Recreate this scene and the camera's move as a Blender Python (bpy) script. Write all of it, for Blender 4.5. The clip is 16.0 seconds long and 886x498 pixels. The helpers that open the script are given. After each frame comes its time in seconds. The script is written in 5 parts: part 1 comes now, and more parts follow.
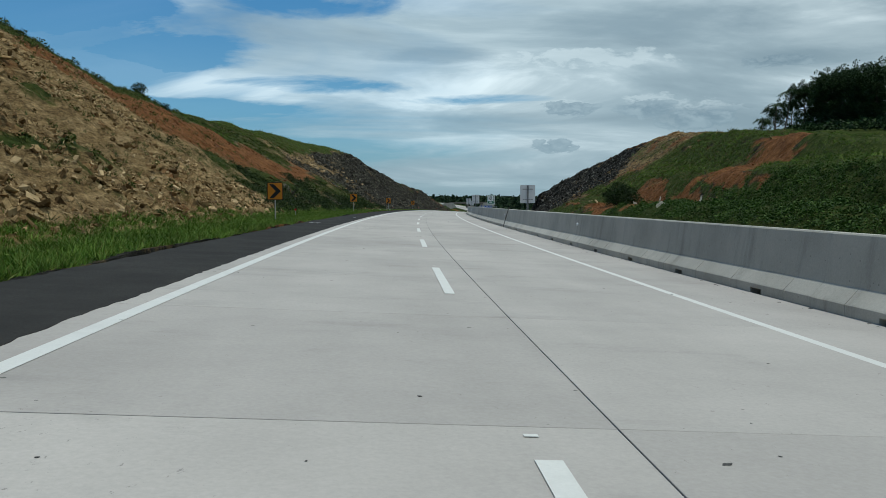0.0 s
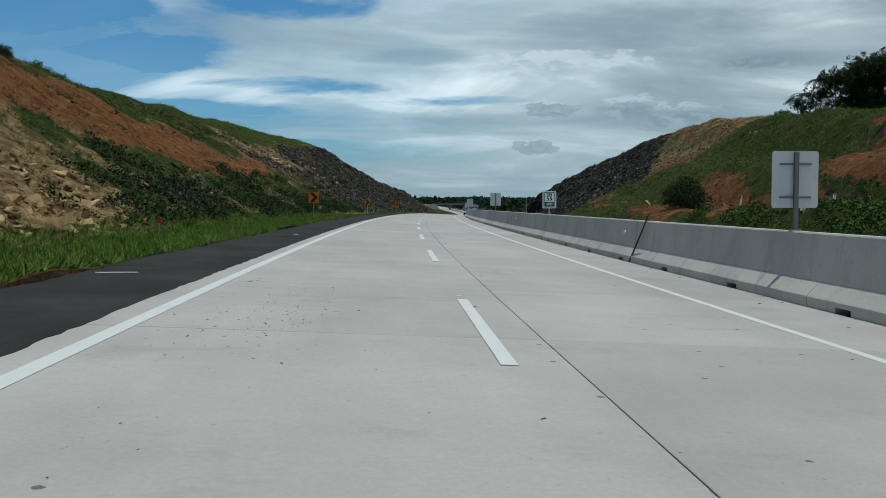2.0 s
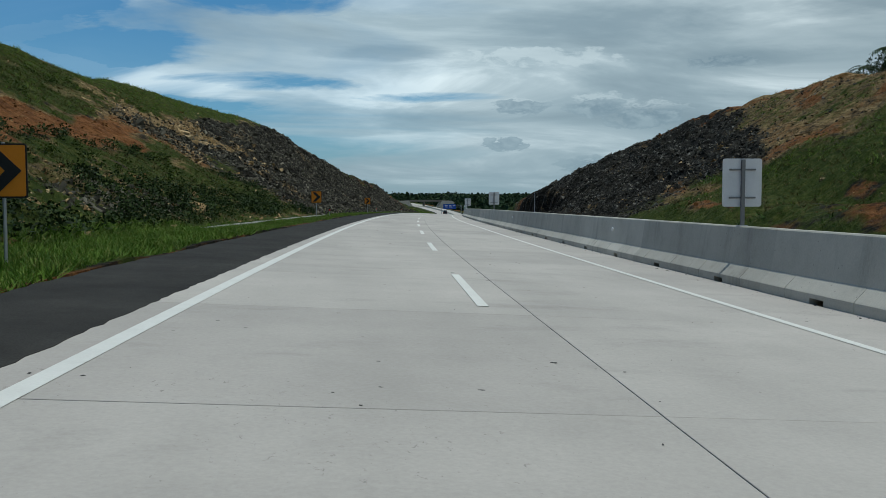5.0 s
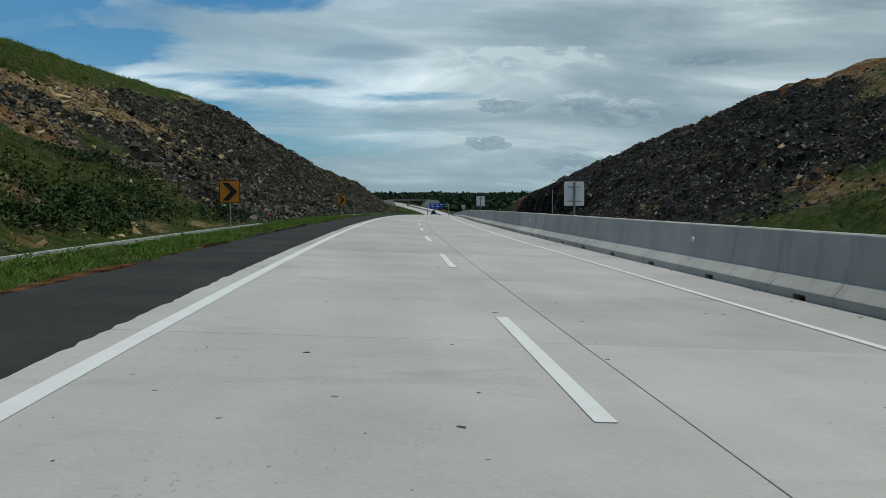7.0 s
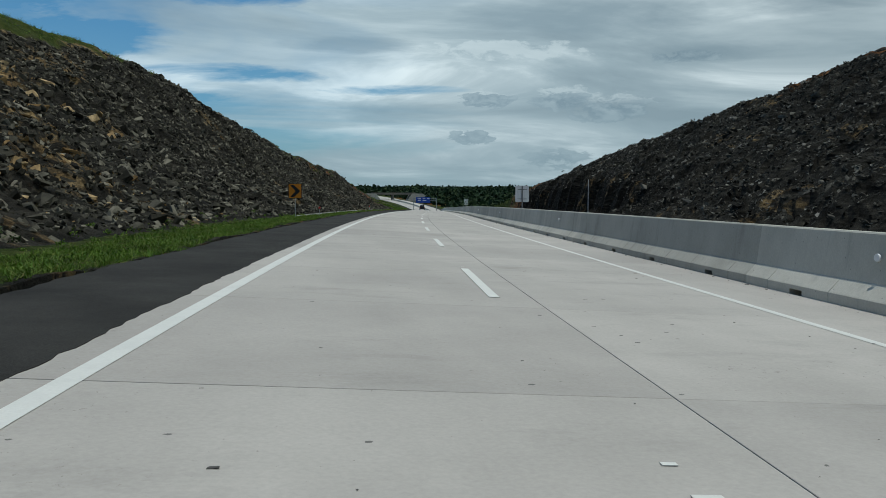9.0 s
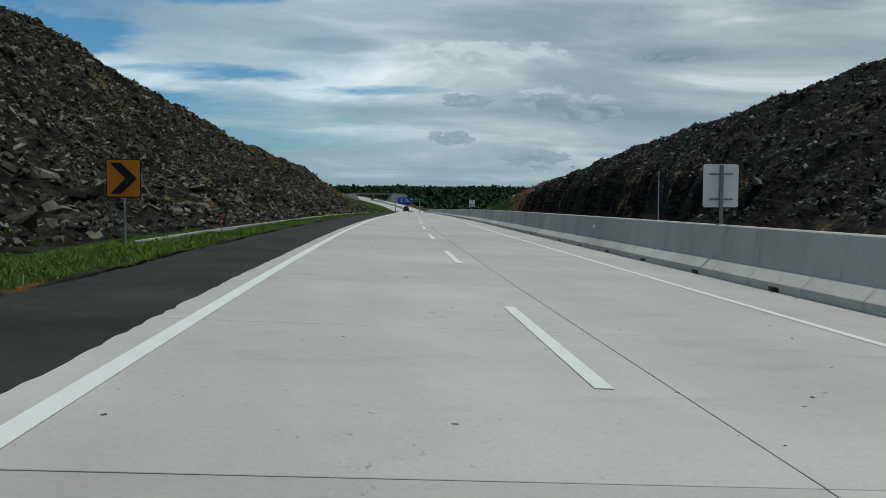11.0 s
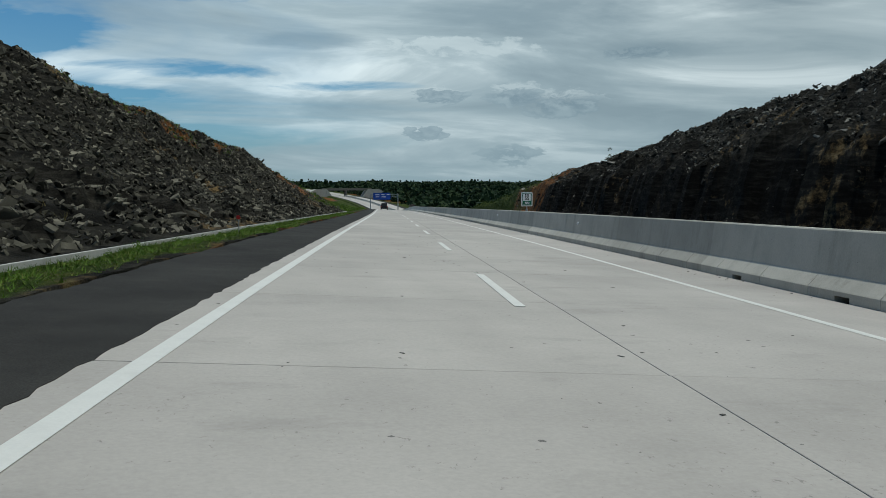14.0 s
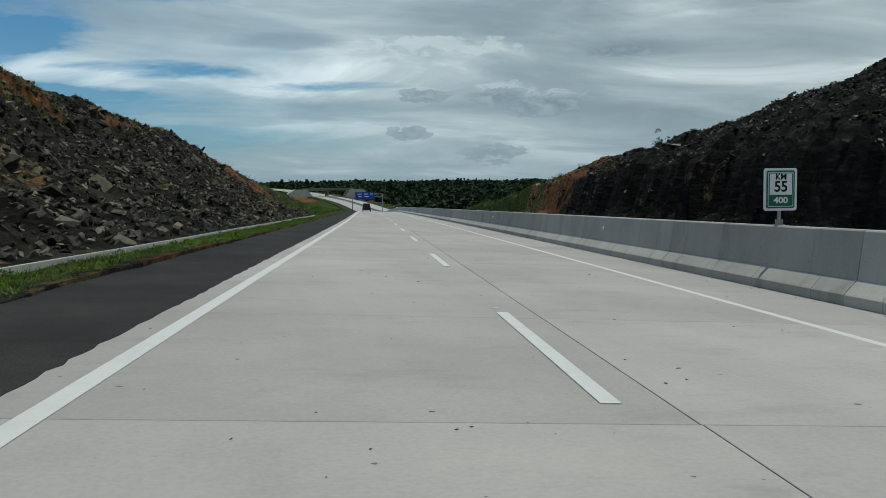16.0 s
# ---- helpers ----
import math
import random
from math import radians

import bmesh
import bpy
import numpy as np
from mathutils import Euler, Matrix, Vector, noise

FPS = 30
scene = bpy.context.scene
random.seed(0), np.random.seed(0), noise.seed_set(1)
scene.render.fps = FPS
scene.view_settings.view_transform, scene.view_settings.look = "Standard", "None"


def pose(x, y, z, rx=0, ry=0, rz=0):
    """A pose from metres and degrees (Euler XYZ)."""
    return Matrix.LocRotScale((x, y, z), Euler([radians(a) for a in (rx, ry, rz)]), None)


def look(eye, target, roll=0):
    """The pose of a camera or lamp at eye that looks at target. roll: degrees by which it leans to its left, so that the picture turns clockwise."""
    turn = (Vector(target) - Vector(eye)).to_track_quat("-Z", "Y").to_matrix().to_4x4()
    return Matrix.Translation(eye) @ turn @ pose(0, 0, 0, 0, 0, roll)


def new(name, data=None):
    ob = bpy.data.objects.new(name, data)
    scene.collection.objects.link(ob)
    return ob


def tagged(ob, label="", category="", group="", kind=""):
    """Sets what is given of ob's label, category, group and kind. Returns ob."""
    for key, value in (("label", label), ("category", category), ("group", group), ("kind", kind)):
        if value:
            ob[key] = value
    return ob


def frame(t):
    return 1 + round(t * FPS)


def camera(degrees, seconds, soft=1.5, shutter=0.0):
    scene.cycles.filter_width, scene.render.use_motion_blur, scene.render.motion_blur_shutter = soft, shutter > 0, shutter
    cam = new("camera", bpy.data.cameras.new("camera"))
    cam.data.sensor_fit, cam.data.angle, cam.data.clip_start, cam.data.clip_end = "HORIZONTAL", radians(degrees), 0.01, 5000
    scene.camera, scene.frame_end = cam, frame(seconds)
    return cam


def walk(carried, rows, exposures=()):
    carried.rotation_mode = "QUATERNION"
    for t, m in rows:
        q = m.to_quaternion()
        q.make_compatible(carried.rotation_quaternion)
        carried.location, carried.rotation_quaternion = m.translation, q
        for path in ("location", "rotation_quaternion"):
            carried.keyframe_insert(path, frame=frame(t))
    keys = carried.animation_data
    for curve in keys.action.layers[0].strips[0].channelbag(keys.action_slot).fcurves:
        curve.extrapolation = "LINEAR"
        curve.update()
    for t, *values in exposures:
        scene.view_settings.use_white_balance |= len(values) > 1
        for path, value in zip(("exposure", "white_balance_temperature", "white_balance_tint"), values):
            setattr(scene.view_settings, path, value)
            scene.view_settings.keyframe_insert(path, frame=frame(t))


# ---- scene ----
cam = camera(54.59, 16.0, 0.85)
ROWS = (
    (0, -0.806, -2.512, 1.349, 86.81, 0.06, -3.396),
    (0.5, -0.859, 5.386, 1.351, 86.847, 0.179, -3.821),
    (1, -0.85, 13.073, 1.35, 86.88, 0.307, -4.241),
    (1.5, -0.796, 20.983, 1.347, 86.86, 0.412, -4.484),
    (2, -0.733, 28.83, 1.344, 86.901, 0.111, -4.691),
    (2.5, -0.666, 36.499, 1.339, 86.809, 0.073, -5.242),
    (3, -0.504, 44.889, 1.33, 86.77, 0.247, -5.773),
    (3.5, -0.27, 52.223, 1.316, 86.636, 0.051, -5.81),
    (4, 0.021, 60.896, 1.298, 86.752, -0.137, -6.173),
    (4.8, 0.458, 73.647, 1.268, 86.683, 0.034, -6.548),
    (5.4, 0.881, 83.207, 1.239, 86.637, -0.016, -6.882),
    (6, 1.363, 92.764, 1.205, 86.59, -0.065, -7.22),
    (6.5, 1.914, 100.72, 1.168, 86.64, 0.407, -7.386),
    (7, 2.316, 108.702, 1.135, 86.617, 0.164, -7.798),
    (7.5, 2.772, 116.626, 1.098, 86.541, -0.302, -8.127),
    (8, 3.293, 124.835, 1.054, 86.506, -0.673, -8.588),
    (8.5, 3.994, 132.949, 1, 86.273, -0.292, -8.481),
    (9, 4.708, 140.978, 0.943, 86.208, -0.066, -8.887),
    (9.6, 5.501, 150.463, 0.873, 86.328, -0.193, -9.364),
    (10.4, 6.688, 163.098, 0.768, 86.278, -0.164, -9.855),
    (11, 7.646, 172.569, 0.681, 86.242, -0.125, -10.221),
    (11.5, 8.53, 180.451, 0.6, 86.062, -0.115, -10.672),
    (12, 9.388, 188.329, 0.517, 86.235, -0.131, -10.867),
    (12.5, 10.315, 196.199, 0.427, 86.305, 0.094, -11.148),
    (13, 11.263, 204.027, 0.332, 86.201, 0.235, -11.393),
    (13.5, 12.255, 211.785, 0.231, 86.143, 0.302, -11.644),
    (14, 13.239, 219.374, 0.128, 85.948, 0.234, -11.907),
    (14.5, 14.386, 227.261, 0.011, 85.99, 0.367, -12.122),
    (15, 15.545, 235.025, -0.111, 85.971, 0.475, -12.455),
    (15.5, 16.71, 242.796, -0.239, 85.892, 0.569, -12.804),
    (16, 17.905, 250.475, -0.373, 85.907, 0.789, -12.986),
)
walk(cam, [(r[0], pose(*r[1:])) for r in ROWS], [(0, -0.27, 6180, 5.5), (4, -0.36, 6200, 5.5), (9, -0.37, 6300, 6), (13, -0.37, 6330, 6), (16, -0.41, 6420, 6)])

# ---- alignment of the road: s along the dashed lane line, u to its right ----
BEND = -0.000619685          # right-hand curve, nearly straight after 235 m, left-hand curve far off
CROSS = math.radians(2.6)    # the carriageway falls to the inside of the curve
STEP = 0.5
S_TAB = np.arange(-120.0, 1700.0, STEP)


def bend_at(s):
    return np.where(s < 235, BEND, np.where((s > 290) & (s < 350), 1 / 6900.0, np.where(s < 585, 0.0, 1 / 1350.0)))


def grade_at(s):
    down = np.radians(1.6355e-3 * np.clip(s, 0, 268) + 9.232e-6 * np.clip(s, 0, 268) ** 2 + np.interp(s, [430, 480], [0, 0.8]))
    return -np.where(s < 590, down, np.interp(s, [590, 690, 740, 1000, 1150, 1700], [0.032, -0.008, -0.026, -0.034, -0.026, -0.012]))


I0 = int(round(120 / STEP))
A_TAB = np.cumsum(bend_at(S_TAB)) * STEP
A_TAB -= A_TAB[I0]
X_TAB = np.cumsum(-np.sin(A_TAB)) * STEP
Y_TAB = np.cumsum(np.cos(A_TAB)) * STEP
Z_TAB = np.cumsum(np.tan(grade_at(S_TAB))) * STEP
X_TAB, Y_TAB, Z_TAB = X_TAB - X_TAB[I0], Y_TAB - Y_TAB[I0], Z_TAB - Z_TAB[I0]


def level(s):
    return np.interp(s, S_TAB, Z_TAB)


def place(s, u, z):
    """Arrays of road coordinates to an (n, 3) array of points; z is above the lane line."""
    s, u, z = np.broadcast_arrays(np.asarray(s, float), np.asarray(u, float), np.asarray(z, float))
    a = np.interp(s, S_TAB, A_TAB)
    x = np.interp(s, S_TAB, X_TAB) + u * np.cos(a)
    y = np.interp(s, S_TAB, Y_TAB) + u * np.sin(a)
    return np.stack([x, y, level(s) + z], -1)


def deck(u):
    """Height of the sloping carriageway at u, seen from the lane line."""
    return -math.sin(CROSS) * np.clip(u, -7.0, 6.6)


def turned(s, u, z=None, extra=0.0):
    """Pose of a thing that stands upright at s, u with its y axis along the road."""
    z = deck(u) if z is None else z
    p = place(s, u, z)
    return pose(*[float(v) for v in p], 0, 0, float(math.degrees(np.interp(s, S_TAB, A_TAB))) + extra)


def slab_pose(s, u):
    """Pose of a piece that lies on the carriageway, with its slopes."""
    p = place(s, u, deck(u))
    a, g = float(np.interp(s, S_TAB, A_TAB)), float(grade_at(np.float64(s)))
    return Matrix.Translation(Vector([float(v) for v in p])) @ Euler((0, 0, a)).to_matrix().to_4x4() @ Euler((g, CROSS, 0)).to_matrix().to_4x4()


# ---- noise ----
def hash2(i, j, k):
    v = np.sin(i * 127.1 + j * 311.7 + k * 74.7) * 43758.5453
    return v - np.floor(v)


def vnoise(x, y, k=0):
    i, j = np.floor(x), np.floor(y)
    f, g = x - i, y - j
    f, g = f * f * (3 - 2 * f), g * g * (3 - 2 * g)
    return ((hash2(i, j, k) * (1 - f) + hash2(i + 1, j, k) * f) * (1 - g) + (hash2(i, j + 1, k) * (1 - f) + hash2(i + 1, j + 1, k) * f) * g) * 2 - 1


def fbm(x, y, k=0, octaves=4):
    return sum(vnoise(x * 2 ** o, y * 2 ** o, k + o) * 0.5 ** o for o in range(octaves))


def blocks(x, y, k=0):
    """Heights of broken, tilted blocks about one unit wide."""
    i0, j0 = np.floor(x), np.floor(y)
    best, out = np.full(x.shape, 9.0), np.zeros(x.shape)
    for di in (-1, 0, 1):
        for dj in (-1, 0, 1):
            i, j = i0 + di, j0 + dj
            cx, cy = i + hash2(i, j, k), j + hash2(i, j, k + 1)
            d = (x - cx) ** 2 + (y - cy) ** 2
            h = hash2(i, j, k + 2) + (hash2(i, j, k + 3) - 0.5) * 1.5 * (x - cx) + (hash2(i, j, k + 4) - 0.4) * 1.5 * (y - cy)
            near = d < best
            best, out = np.where(near, d, best), np.where(near, h, out)
    return out - 0.5


def ramp(v, a, b):
    return np.clip((v - a) / (b - a), 0, 1)


# ---- light ----
TO_SUN = Vector((0.158, -0.05, 0.985)).normalized()
world = bpy.data.worlds.new("sky")
scene.world = world
world.use_nodes = True
wn, wl = world.node_tree.nodes, world.node_tree.links


def wnode(kind, **values):
    n = wn.new(kind)
    for key, value in values.items():
        n.inputs[key].default_value = value
    return n


def wmath(op, a, b=None):
    n = wn.new("ShaderNodeMath")
    n.operation = op
    for i, v in enumerate((a, b)):
        if v is None:
            continue
        if isinstance(v, (int, float)):
            n.inputs[i].default_value = v
        else:
            wl.new(v, n.inputs[i])
    return n.outputs[0]


def wramp(fac, stops):
    n = wn.new("ShaderNodeValToRGB")
    while len(n.color_ramp.elements) < len(stops):
        n.color_ramp.elements.new(0.5)
    for e, (pos, c) in zip(n.color_ramp.elements, stops):
        e.position, e.color = pos, (*c, 1) if isinstance(c, tuple) else (c, c, c, 1)
    wl.new(fac, n.inputs[0])
    return n.outputs[0]


def wmix(fac, a, b):
    n = wn.new("ShaderNodeMix")
    n.data_type = "RGBA"
    for i, v in ((0, fac), (6, a), (7, b)):
        if isinstance(v, tuple):
            n.inputs[i].default_value = (*v, 1)
        elif isinstance(v, (int, float)):
            n.inputs[i].default_value = v
        else:
            wl.new(v, n.inputs[i])
    return n.outputs[2]


sky = wn.new("ShaderNodeTexSky")
sky.sky_type, sky.sun_disc = "NISHITA", False
sky.sun_elevation = math.asin(TO_SUN.z)
sky.sun_rotation = math.atan2(TO_SUN.x, TO_SUN.y)
sky.air_density, sky.dust_density, sky.ozone_density = 1.0, 0.15, 4.0
blue = wn.new("ShaderNodeVectorMath")
blue.operation = "SCALE"
blue.inputs[3].default_value = 0.098
wl.new(sky.outputs[0], blue.inputs[0])
ways = wn.new("ShaderNodeTexCoord")
split = wn.new("ShaderNodeSeparateXYZ")
wl.new(ways.outputs["Generated"], split.inputs[0])
height = wmath("MAXIMUM", split.outputs[2], 0.0)
lift = wmath("ADD", height, 0.16)
flat = wn.new("ShaderNodeCombineXYZ")
wl.new(wmath("DIVIDE", split.outputs[0], lift), flat.inputs[0])
wl.new(wmath("DIVIDE", split.outputs[1], lift), flat.inputs[1])
turn = wn.new("ShaderNodeMapping")
turn.inputs["Rotation"].default_value = (0, 0, math.radians(-16))
turn.inputs["Scale"].default_value = (0.7, 1.0, 1.0)
turn.inputs["Location"].default_value = (3.1, 1.7, 0.0)
wl.new(flat.outputs[0], turn.inputs[0])


def cloud_noise(scale, detail, rough, distort, shift):
    m = wn.new("ShaderNodeVectorMath")
    m.operation = "ADD"
    m.inputs[1].default_value = (shift, shift * 0.7, shift * 1.3)
    wl.new(turn.outputs[0], m.inputs[0])
    n = wnode("ShaderNodeTexNoise", Scale=scale, Detail=detail, Roughness=rough, Distortion=distort)
    wl.new(m.outputs[0], n.inputs["Vector"])
    return n.outputs["Fac"]


azimuth = wmath("ARCTAN2", split.outputs[0], split.outputs[1])
elevation = wmath("ARCSINE", split.outputs[2])


def heaps(seats):
    """Nearness, up to 1, to the middle of the nearest of some flat clouds: (azimuth, elevation, half width, half height) in degrees."""
    best = None
    for az, el, w, h in seats:
        dx = wmath("DIVIDE", wmath("SUBTRACT", azimuth, math.radians(az)), math.radians(w))
        dy = wmath("DIVIDE", wmath("SUBTRACT", elevation, math.radians(el)), math.radians(h))
        m = wmath("SUBTRACT", 1.0, wmath("ADD", wmath("MULTIPLY", dx, dx), wmath("MULTIPLY", dy, dy)))
        best = m if best is None else wmath("MAXIMUM", best, m)
    return wmath("MAXIMUM", best, -1.5)


def rough_edge(m, noise_, amount):
    return wmath("ADD", m, wmath("MULTIPLY", wmath("SUBTRACT", noise_, 0.5), amount))


bank = wmath("SUBTRACT", wmath("MULTIPLY", split.outputs[0], 0.75), 0.04)
gaps = rough_edge(heaps([(-20, 12.5, 8, 3.0), (-13, 9.5, 6, 1.2), (-4, 7.6, 7, 0.6), (6, 6.7, 5, 0.4), (-12, 6.0, 7, 0.6), (-6, 12.5, 6, 1.0)]), cloud_noise(2.6, 8, 0.62, 0.4, 17.0), 4.0)
veil = wmath("SUBTRACT", wramp(wmath("ADD", cloud_noise(0.9, 6, 0.55, 0.6, 2.0), bank), [(0.30, 0.10), (0.44, 0.70), (0.60, 1.0)]), wramp(gaps, [(0.0, 0.0), (0.9, 0.75)]))
veil = wmath("MAXIMUM", veil, 0.04)
body = wramp(cloud_noise(1.3, 7, 0.55, 0.5, 5.3), [(0.32, (0.36, 0.43, 0.48)), (0.45, (0.50, 0.575, 0.62)), (0.55, (0.72, 0.78, 0.81)), (0.65, (1.20, 1.22, 1.22))])
dome = wn.new("ShaderNodeCombineXYZ")
wl.new(azimuth, dome.inputs[0])
wl.new(wmath("MULTIPLY", elevation, 2.2), dome.inputs[1])
puffs = wnode("ShaderNodeTexNoise", Scale=34.0, Detail=8, Roughness=0.6, Distortion=0.3)
wl.new(dome.outputs[0], puffs.inputs["Vector"])
billow = puffs.outputs["Fac"]
broad = cloud_noise(2.4, 8, 0.6, 0.3, 8.0)
# wide grey sheets high up, then small heaped clouds low over the woods
sheets = wramp(rough_edge(heaps([(18, 11.3, 9, 1.9), (27, 8.8, 6, 0.8), (33, 12, 7, 1.6), (2, 9.5, 5, 0.7)]), broad, 3.2), [(0.15, 0.0), (0.95, 0.7)])
heap = rough_edge(heaps([(11.7, 6.0, 2.2, 0.65), (16.8, 5.9, 2.4, 0.7), (19.8, 5.3, 3.2, 1.0), (10.9, 3.6, 1.8, 0.6), (16.6, 2.1, 2.5, 0.75), (24.5, 8.6, 2.8, 0.5)]), billow, 5.0)
lit_tops = wramp(rough_edge(heaps([(11.7, 6.35, 2.0, 0.5), (16.8, 6.4, 2.2, 0.6), (19.8, 5.9, 2.8, 0.7), (13, 9.2, 6, 0.7)]), billow, 5.0), [(0.3, 0.0), (0.8, 0.55)])
clouds = wmix(lit_tops, wmix(sheets, body, (0.31, 0.39, 0.45)), (0.92, 0.96, 0.97))
clouds = wmix(wramp(heap, [(0.25, 0.0), (0.60, 0.85)]), clouds, wramp(billow, [(0.40, (0.20, 0.28, 0.355)), (0.62, (0.46, 0.54, 0.59))]))
thick = wmath("SUBTRACT", 1.16, wmath("MULTIPLY", wmath("MINIMUM", wmath("MAXIMUM", azimuth, 0.0), 0.6), 0.55))
clouds = wmix(1.0, wmix(1.0, clouds, (0.92, 1.0, 1.03)), thick)
clouds.node.inputs[6].links[0].from_node.blend_type = "MULTIPLY"
clouds.node.blend_type = "MULTIPLY"
tinted = wmix(1.0, blue.outputs[0], (0.24, 0.80, 1.08))
tinted.node.blend_type = "MULTIPLY"
over = wmix(veil, tinted, clouds)
haze = wramp(height, [(0.0, 0.85), (0.10, 0.35), (0.28, 0.0)])
full = wmix(haze, over, (0.335, 0.455, 0.515))
wl.new(full, wn["Background"].inputs[0])
wn["Background"].inputs[1].default_value = 1.0

sun = new("sun", bpy.data.lights.new("sun", "SUN"))
sun.data.energy, sun.data.angle, sun.data.color = 2.9, math.radians(0.6), (1.0, 0.965, 0.9)
sun.matrix_world = look(TO_SUN * 50, (0, 0, 0))


# ---- materials ----
def material(name, rough=0.9):
    m = bpy.data.materials.new(name)
    m.use_nodes = True
    m.node_tree.nodes["Principled BSDF"].inputs["Roughness"].default_value = rough
    return m


class Net:
    """Short notation for a material's nodes."""

    def __init__(self, m, shine=0.3):
        m.node_tree.nodes["Principled BSDF"].inputs["Specular IOR Level"].default_value = shine
        self.n, self.l = m.node_tree.nodes, m.node_tree.links
        self.out = self.n["Principled BSDF"]
        self.geo = self.n.new("ShaderNodeNewGeometry")
        self.info = self.n.new("ShaderNodeObjectInfo")
        self.pos = self.geo.outputs["Position"]

    def put(self, node, slot, v):
        if isinstance(v, tuple):
            node.inputs[slot].default_value = v if len(v) == 3 and node.inputs[slot].type == "VECTOR" else (*v, 1)[:4]
        elif isinstance(v, (int, float)):
            node.inputs[slot].default_value = v
        else:
            self.l.new(v, node.inputs[slot])

    def noise(self, scale, detail=4, rough=0.6, stretch=None, distort=0.0):
        v = self.pos
        if stretch:
            mp = self.n.new("ShaderNodeMapping")
            mp.inputs["Scale"].default_value = stretch
            self.l.new(v, mp.inputs[0])
            v = mp.outputs[0]
        t = self.n.new("ShaderNodeTexNoise")
        for key, value in (("Scale", scale), ("Detail", detail), ("Roughness", rough), ("Distortion", distort)):
            t.inputs[key].default_value = value
        self.l.new(v, t.inputs["Vector"])
        return t.outputs["Fac"]

    def cells(self, scale, feature="F1", stretch=None):
        t = self.n.new("ShaderNodeTexVoronoi")
        t.feature = feature
        t.inputs["Scale"].default_value = scale
        v = self.pos
        if stretch:
            mp = self.n.new("ShaderNodeMapping")
            mp.inputs["Scale"].default_value = stretch
            self.l.new(v, mp.inputs[0])
            v = mp.outputs[0]
        self.l.new(v, t.inputs["Vector"])
        return t

    def ramp(self, fac, *stops):
        t = self.n.new("ShaderNodeValToRGB")
        while len(t.color_ramp.elements) < len(stops):
            t.color_ramp.elements.new(0.5)
        for e, (p, c) in zip(t.color_ramp.elements, stops):
            e.position, e.color = p, (*c, 1) if isinstance(c, tuple) else (c, c, c, 1)
        self.l.new(fac, t.inputs[0])
        return t.outputs[0]

    def mix(self, fac, a, b, mode="MIX"):
        t = self.n.new("ShaderNodeMix")
        t.data_type, t.blend_type = "RGBA", mode
        for i, v in ((0, fac), (6, a), (7, b)):
            self.put(t, i, v)
        return t.outputs[2]

    def math(self, op, a, b=0.0):
        t = self.n.new("ShaderNodeMath")
        t.operation = op
        self.put(t, 0, a)
        self.put(t, 1, b)
        return t.outputs[0]

    def attr(self, name):
        t = self.n.new("ShaderNodeAttribute")
        t.attribute_name = name
        s = self.n.new("ShaderNodeSeparateColor")
        self.l.new(t.outputs["Color"], s.inputs[0])
        return [*list(s.outputs)[:3], t.outputs["Alpha"]]

    def bump(self, h, strength, distance):
        t = self.n.new("ShaderNodeBump")
        t.inputs["Strength"].default_value, t.inputs["Distance"].default_value = strength, distance
        self.l.new(h, t.inputs["Height"])
        self.l.new(t.outputs[0], self.out.inputs["Normal"])

    def base(self, c):
        self.put(self.out, "Base Color", c)


def road_concrete():
    m = material("brushed concrete", 0.82)
    k = Net(m)
    tint = k.ramp(k.info.outputs["Random"], (0.0, (0.378, 0.354, 0.322)), (0.5, (0.406, 0.381, 0.346)), (1.0, (0.432, 0.405, 0.367)))
    broad = k.ramp(k.noise(0.35, 5, 0.65), (0.3, 0.86), (0.7, 1.07))
    c = k.mix(1.0, tint, broad, "MULTIPLY")
    stain = k.ramp(k.noise(0.8, 7, 0.7, (0.6, 1.3, 1), 0.2), (0.56, 1.0), (0.74, 0.80))
    c = k.mix(1.0, c, stain, "MULTIPLY")
    grain = k.ramp(k.noise(26, 4, 0.7), (0.3, 0.92), (0.7, 1.06))
    c = k.mix(1.0, c, grain, "MULTIPLY")
    spot = k.cells(2.6)
    patchy = k.ramp(k.noise(0.22, 3, 0.6), (0.38, 0.035), (0.66, 0.085))
    chance = k.n.new("ShaderNodeSeparateColor")
    k.l.new(spot.outputs["Color"], chance.inputs[0])
    ragged = k.math("ADD", spot.outputs["Distance"], k.math("MULTIPLY", k.math("SUBTRACT", k.noise(22, 3, 0.7), 0.5), 0.16))
    pits = k.math("MULTIPLY", k.math("LESS_THAN", ragged, patchy), k.math("LESS_THAN", chance.outputs[0], 0.42))
    c = k.mix(k.math("MULTIPLY", pits, 0.8), c, (0.06, 0.06, 0.055))
    worn = k.ramp(k.noise(0.16, 4, 0.6, (3.0, 0.35, 1)), (0.35, 0.93), (0.65, 1.05))
    c = k.mix(1.0, c, worn, "MULTIPLY")
    fine = k.math("ADD", k.noise(17, 6, 0.75, (1, 0.6, 1), 0.4), k.math("MULTIPLY", k.noise(0.3, 3, 0.6), 0.28))
    c = k.mix(k.ramp(fine, (0.79, 0.0), (0.84, 0.55)), c, (0.11, 0.105, 0.095))
    k.base(c)
    k.bump(k.noise(45, 3, 0.7, (0.3, 1, 1)), 0.25, 0.004)
    return m


